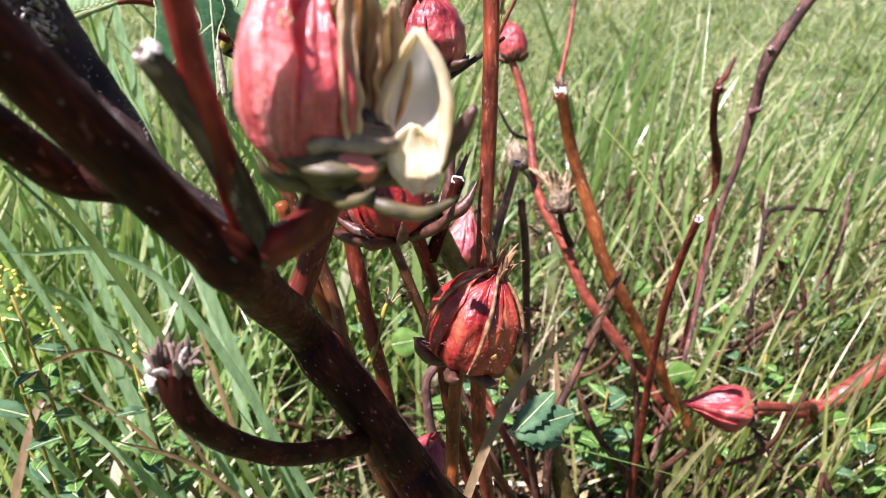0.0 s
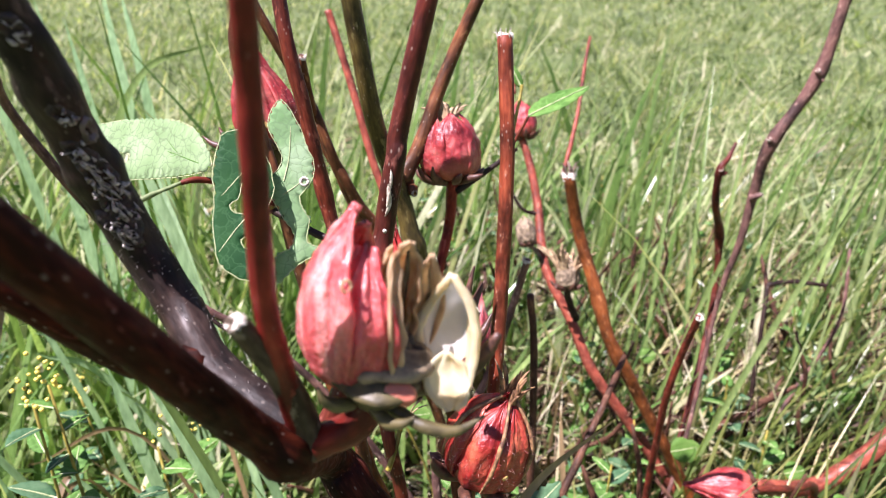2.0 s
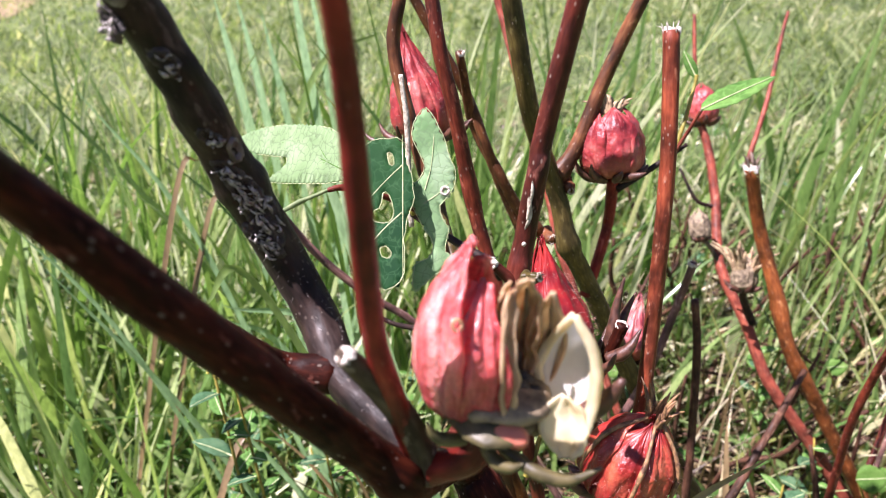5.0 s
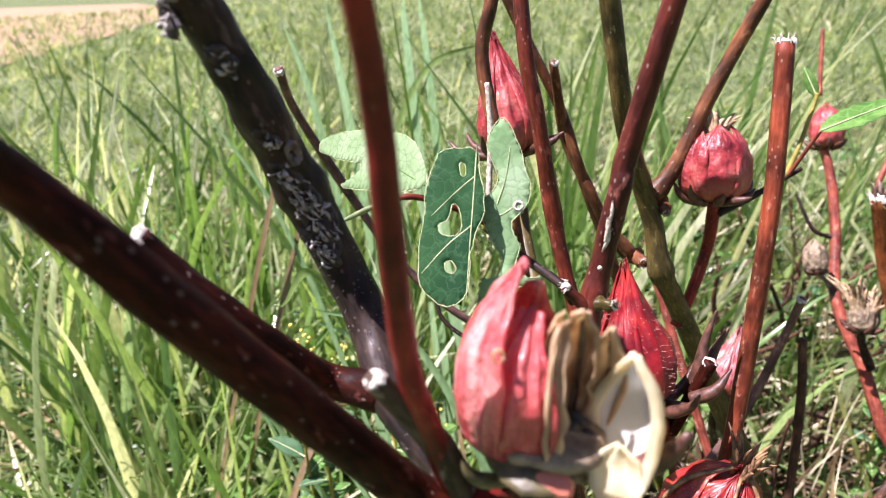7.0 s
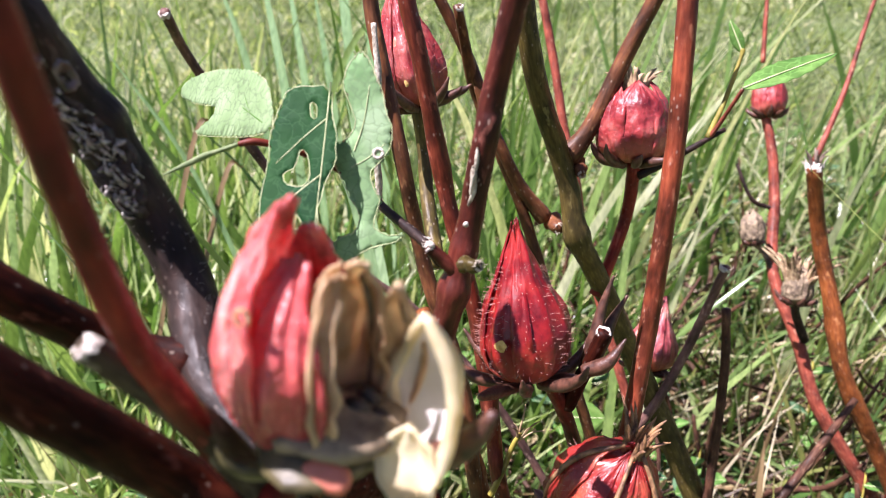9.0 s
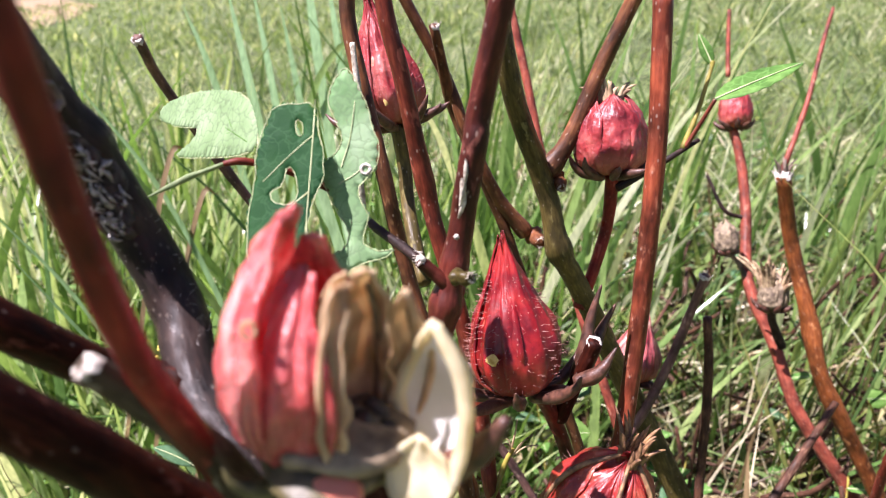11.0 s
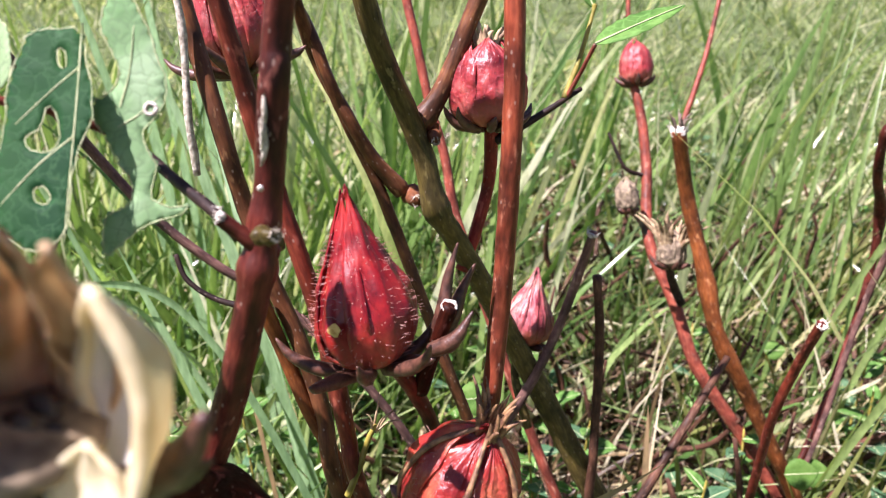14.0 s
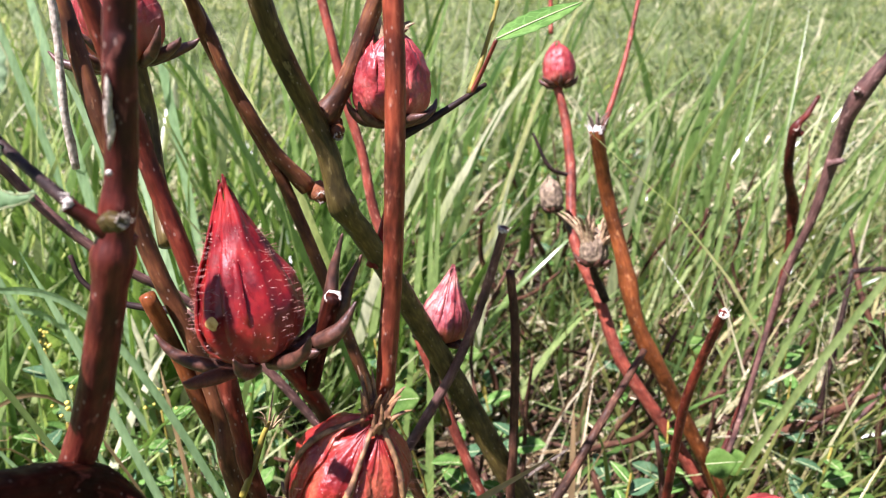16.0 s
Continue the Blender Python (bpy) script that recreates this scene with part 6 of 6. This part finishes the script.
REEDS = [
    ((-0.430, 0.690, 0.515), (-0.379, 0.641, 0.374), (-0.293, 0.558, -0.010), 0.0175),
    ((-0.442, 0.753, 0.512), (-0.387, 0.688, 0.381), (-0.310, 0.596, -0.010), 0.0148),
    ((-0.341, 0.693, 0.512), (-0.310, 0.652, 0.401), (-0.237, 0.557, -0.010), 0.0147),
    ((-0.342, 0.316, 0.385), (-0.258, 0.328, 0.256), (-0.139, 0.346, -0.010), 0.0104),
    ((-0.434, 0.379, 0.384), (-0.348, 0.380, 0.279), (-0.228, 0.381, -0.010), 0.0093),
    ((-0.464, 0.522, 0.469), (-0.417, 0.491, 0.320), (-0.317, 0.425, -0.010), 0.0070),
    ((-0.174, 0.240, 0.407), (-0.138, 0.254, 0.389), (-0.026, 0.297, -0.010), 0.0065),
    ((-0.428, 0.469, 0.461), (-0.314, 0.444, 0.327), (-0.197, 0.418, -0.010), 0.0089),
    ((-0.504, 0.711, 0.492), (-0.447, 0.679, 0.383), (-0.343, 0.620, -0.010), 0.0152),
    ((-0.449, 0.817, 0.483), (-0.406, 0.770, 0.351), (-0.326, 0.681, -0.010), 0.0143),
    ((-0.259, 0.369, 0.332), (-0.153, 0.358, 0.302), (-0.033, 0.344, -0.010), 0.0091),
    ((-0.220, 0.378, 0.350), (-0.179, 0.364, 0.270), (-0.066, 0.326, -0.010), 0.0109),
    ((0.271, 0.869, 0.438), (0.227, 0.752, 0.234), (0.184, 0.639, -0.010), 0.0076),
    ((0.319, 0.923, 0.434), (0.282, 0.801, 0.244), (0.247, 0.687, -0.010), 0.0080),
    ((0.336, 0.816, 0.440), (0.275, 0.704, 0.224), (0.217, 0.599, -0.010), 0.0084),
    ((0.390, 0.629, 0.392), (0.265, 0.562, 0.204), (0.159, 0.506, -0.010), 0.0100),
]
REEDS_BEHIND = [
    ((-0.351, 0.254, 0.352), (-0.361, 0.273, 0.24), (-0.296, 0.309, -0.01), 0.0085),
    ((-0.356, 0.237, 0.343), (-0.369, 0.261, 0.241), (-0.307, 0.298, -0.01), 0.0060),
    ((-0.344, 0.216, 0.302), (-0.377, 0.239, 0.235), (-0.321, 0.279, -0.01), 0.0080),
    ((0.399, 0.758, 0.432), (0.300, 0.672, 0.248), (0.210, 0.593, -0.010), 0.0091),
    ((0.349, 0.702, 0.407), (0.258, 0.652, 0.256), (0.153, 0.595, -0.010), 0.0077),
    ((-0.328, 0.462, 0.263), (-0.260, 0.457, 0.229), (-0.140, 0.450, -0.010), 0.0113),
    ((-0.219, 0.369, 0.311), (-0.200, 0.362, 0.242), (-0.132, 0.337, -0.010), 0.0130),
    ((0.295, 0.986, 0.439), (0.246, 0.873, 0.217), (0.198, 0.763, -0.010), 0.0091),
    ((0.203, 1.079, 0.432), (0.170, 0.940, 0.149), (0.153, 0.866, -0.010), 0.0087),
    ((-0.220, 0.442, 0.441), (-0.181, 0.423, 0.350), (-0.074, 0.369, -0.010), 0.0121),
    ((-0.242, 0.518, 0.416), (-0.191, 0.465, 0.297), (-0.108, 0.378, -0.010), 0.0105),
    ((-0.260, 0.343, 0.274), (-0.172, 0.326, 0.187), (-0.054, 0.304, -0.010), 0.0116),
    ((-0.235, 0.320, 0.271), (-0.196, 0.313, 0.208), (-0.078, 0.294, -0.010), 0.0084),
    ((-0.360, 0.736, 0.524), (-0.325, 0.680, 0.382), (-0.262, 0.579, -0.010), 0.0147),
    ((-0.363, 0.779, 0.523), (-0.326, 0.727, 0.389), (-0.257, 0.628, -0.010), 0.0144),
    ((-0.233, 0.678, 0.475), (-0.323, 0.645, 0.401), (-0.436, 0.604, -0.010), 0.0086),
    ((-0.052, 0.675, 0.330), (-0.055, 0.620, 0.216), (-0.060, 0.517, -0.010), 0.0070),
    ((-0.037, 0.647, 0.314), (-0.036, 0.601, 0.217), (-0.033, 0.499, -0.010), 0.0058),
    ((-0.034, 0.581, 0.300), (-0.030, 0.547, 0.223), (-0.016, 0.447, -0.010), 0.0071),
]
for tip, mid, foot, width in REEDS + REEDS_BEHIND:
    bm = bmesh.new()
    reed_blade(bm, tip, mid, foot, width * (1.0 if tip[0] < 0 else 0.7))
    tagged(part("reed_blade", bm, REED if width > 0.0088 and tip[0] < 0 else RUSH), "long pale green grass blade standing in the turf", "grass", "tall grass blades")
bm = bmesh.new()
reed_blade(bm, (0.0655, 0.2576, 0.3548), (0.0232, 0.2348, 0.3273), (-0.0100, 0.1931, 0.2628), 0.0045)
tagged(part("dry_blade", bm, STRAW), "bleached dry grass blade leaning through the bush", "grass")


def weed(base, leaves, height, size, seed, flowers=0):
    """A small broad-leaved weed: stalk, ovate leaves, at times tiny yellow flowers."""
    rng = random.Random(seed)
    b = Vector(base)
    ob = thing("weed", b, "small broad-leaved green weed", "weed", "broad-leaved weeds")
    top = b + Vector((rng.uniform(-0.02, 0.02), rng.uniform(-0.02, 0.02), height))
    stem(ob, [b, b.lerp(top, 0.5) + Vector((0.004, 0, 0)), top], [0.0014, 0.0012, 0.0008], YELLOW_STEM, "", "stalk", sides=6, steps=3)
    for k in range(leaves):
        a = 2.4 * k + rng.uniform(-0.4, 0.4)
        p = b.lerp(top, 0.25 + 0.75 * k / leaves)
        ln = size * rng.uniform(0.7, 1.2)
        q = p + Vector((math.cos(a) * ln, math.sin(a) * ln, ln * rng.uniform(0.1, 0.6)))
        simple_leaf(ob, p, q, (rng.uniform(-0.3, 0.3), rng.uniform(-0.3, 0.3), 1), ln * rng.uniform(0.5, 0.75), LEAF_FRESH if k % 3 else LEAF_BLUE, cup=0.3)
    for k in range(flowers):
        bm = bmesh.new()
        c = top + Vector((rng.gauss(0, 0.0045), rng.gauss(0, 0.004), rng.uniform(0.0, 0.018)))
        bmesh.ops.create_icosphere(bm, subdivisions=1, radius=rng.uniform(0.0009, 0.0016), matrix=Matrix.Translation(c))
        part("flower", bm, YELLOW, ob, "tiny yellow flower")
    return ob


DRY_BLADES = [
    ((-0.3439, 0.2772, 0.2754), (-0.3713, 0.3021, 0.1955), (-0.318, 0.329, -0.01), 0.0035),
    ((-0.3312, 0.2777, 0.259), (-0.3591, 0.3094, 0.1873), (-0.307, 0.339, -0.01), 0.0035),
    ((-0.2038, 0.3257, 0.2352), (-0.1216, 0.3107, 0.1993), (-0.0036, 0.2890, -0.0100), 0.0065),
    ((-0.2331, 0.3525, 0.2466), (-0.2460, 0.3209, 0.2265), (-0.2915, 0.2099, -0.0100), 0.0065),
    ((-0.2733, 0.3518, 0.2467), (-0.1898, 0.3576, 0.2560), (-0.1063, 0.3635, -0.0100), 0.0044),
    ((-0.2380, 0.3621, 0.2439), (-0.1724, 0.3416, 0.1968), (-0.0579, 0.3058, -0.0100), 0.0065),
    ((-0.2593, 0.3099, 0.2032), (-0.2258, 0.3475, 0.2357), (-0.1922, 0.3852, -0.0100), 0.0054),
    ((-0.1665, 0.3977, 0.2704), (-0.1489, 0.3765, 0.2237), (-0.0723, 0.2842, -0.0100), 0.0051),
    ((-0.3043, 0.4673, 0.3704), (-0.3207, 0.4468, 0.3380), (-0.3958, 0.3531, -0.0100), 0.0065),
    ((-0.3123, 0.4547, 0.4078), (-0.3334, 0.4353, 0.3670), (-0.4218, 0.3542, -0.0100), 0.0065),
    ((0.0825, 0.5006, 0.1930), (0.0847, 0.4746, 0.1381), (0.0904, 0.4090, -0.0100), 0.0057),
]
for tip, mid, foot, width in DRY_BLADES:
    bm = bmesh.new()
    reed_blade(bm, tip, mid, foot, width)
    tagged(part("dry_blade", bm, STRAW), "broad bleached dead grass blade in the turf", "grass", "dead grass blades")
ROUND_LEAVES = [
    ((0.2917, 0.5036, 0.1233), 0.019, -0.5),
    ((0.4143, 0.6523, 0.1063), 0.022, 0.5),
    ((0.1883, 0.4935, 0.1532), 0.022, 0.6),
    ((0.2886, 0.4305, 0.1558), 0.013, -0.9),
    ((-0.0083, 0.6384, 0.1325), 0.016, 0.4),
    ((0.2064, 0.6812, 0.1344), 0.019, -0.6),
    ((0.2133, 0.5384, 0.1173), 0.022, 0.5),
    ((-0.0364, 0.4680, 0.2025), 0.024, 0.5),
]
for spot, size, tilt in ROUND_LEAVES:
    p = Vector(spot)
    ob = thing("round_leaf_weed", (p.x + 0.02, p.y + 0.02, -0.01), "low weed with a round lime green leaf", "weed", "round-leaved weeds")
    stem(ob, [(p.x + 0.02, p.y + 0.02, -0.01), (p.x + 0.012, p.y + 0.01, p.z * 0.6), p - Vector((size * 0.45, 0, 0))], [0.0012, 0.0010, 0.0008], YELLOW_STEM, "", "stalk", sides=6, steps=3)
    simple_leaf(ob, p - Vector((size * 0.5, 0, 0)), p + Vector((size * 0.5, 0.1 * size, 0.15 * size)), (tilt, -0.75, 0.65), size * 0.95, LEAF_LIME, cup=0.12, teeth=0.02)


def bud_at(place, up, size, mat, label):
    """A small pointed side bud."""
    bm = bmesh.new()
    p, d = Vector(place), Vector(up).normalized()
    sweep(bm, [p, p + d * size * 0.4, p + d * size * 0.8, p + d * size * 1.2], [size * 0.2, size * 0.35, size * 0.26, size * 0.05], 8, 4, 0.15)
    bmesh.ops.recalc_face_normals(bm, faces=bm.faces)
    part("side_bud", bm, mat, bush, label)


bud_at((-0.0635, 0.2140, 0.4643), (0.3860, -0.5574, 0.7351), 0.0052, YELLOW_STEM, "small yellow-green side bud")
first = [weed((0.02, 0.62, -0.01), 9, 0.10, 0.026, 1), weed((-0.2, 0.60, -0.01), 11, 0.16, 0.022, 2), weed((0.3, 0.70, -0.01), 7, 0.08, 0.030, 3)]
weed((-0.200, 0.300, -0.01), 18, 0.345, 0.019, 14, 16)
weed((-0.238, 0.318, -0.01), 16, 0.340, 0.019, 15, 14)
weed((-0.170, 0.330, -0.01), 14, 0.290, 0.022, 16, 6)
weed((-0.285, 0.47, -0.01), 14, 0.24, 0.020, 4, 16)
weed((-0.215, 0.44, -0.01), 12, 0.20, 0.020, 5, 8)
spots = random.Random(77)
for k in range(120):
    r, a = spots.uniform(0.50, 1.45), radians(spots.uniform(-56, 42) if k % 3 else spots.uniform(-52, -18))
    copy_thing(first[k % 3], Matrix.Translation((r * math.sin(a), r * math.cos(a), -0.01)) @ Matrix.Rotation(spots.uniform(0, 6.28), 4, "Z"))
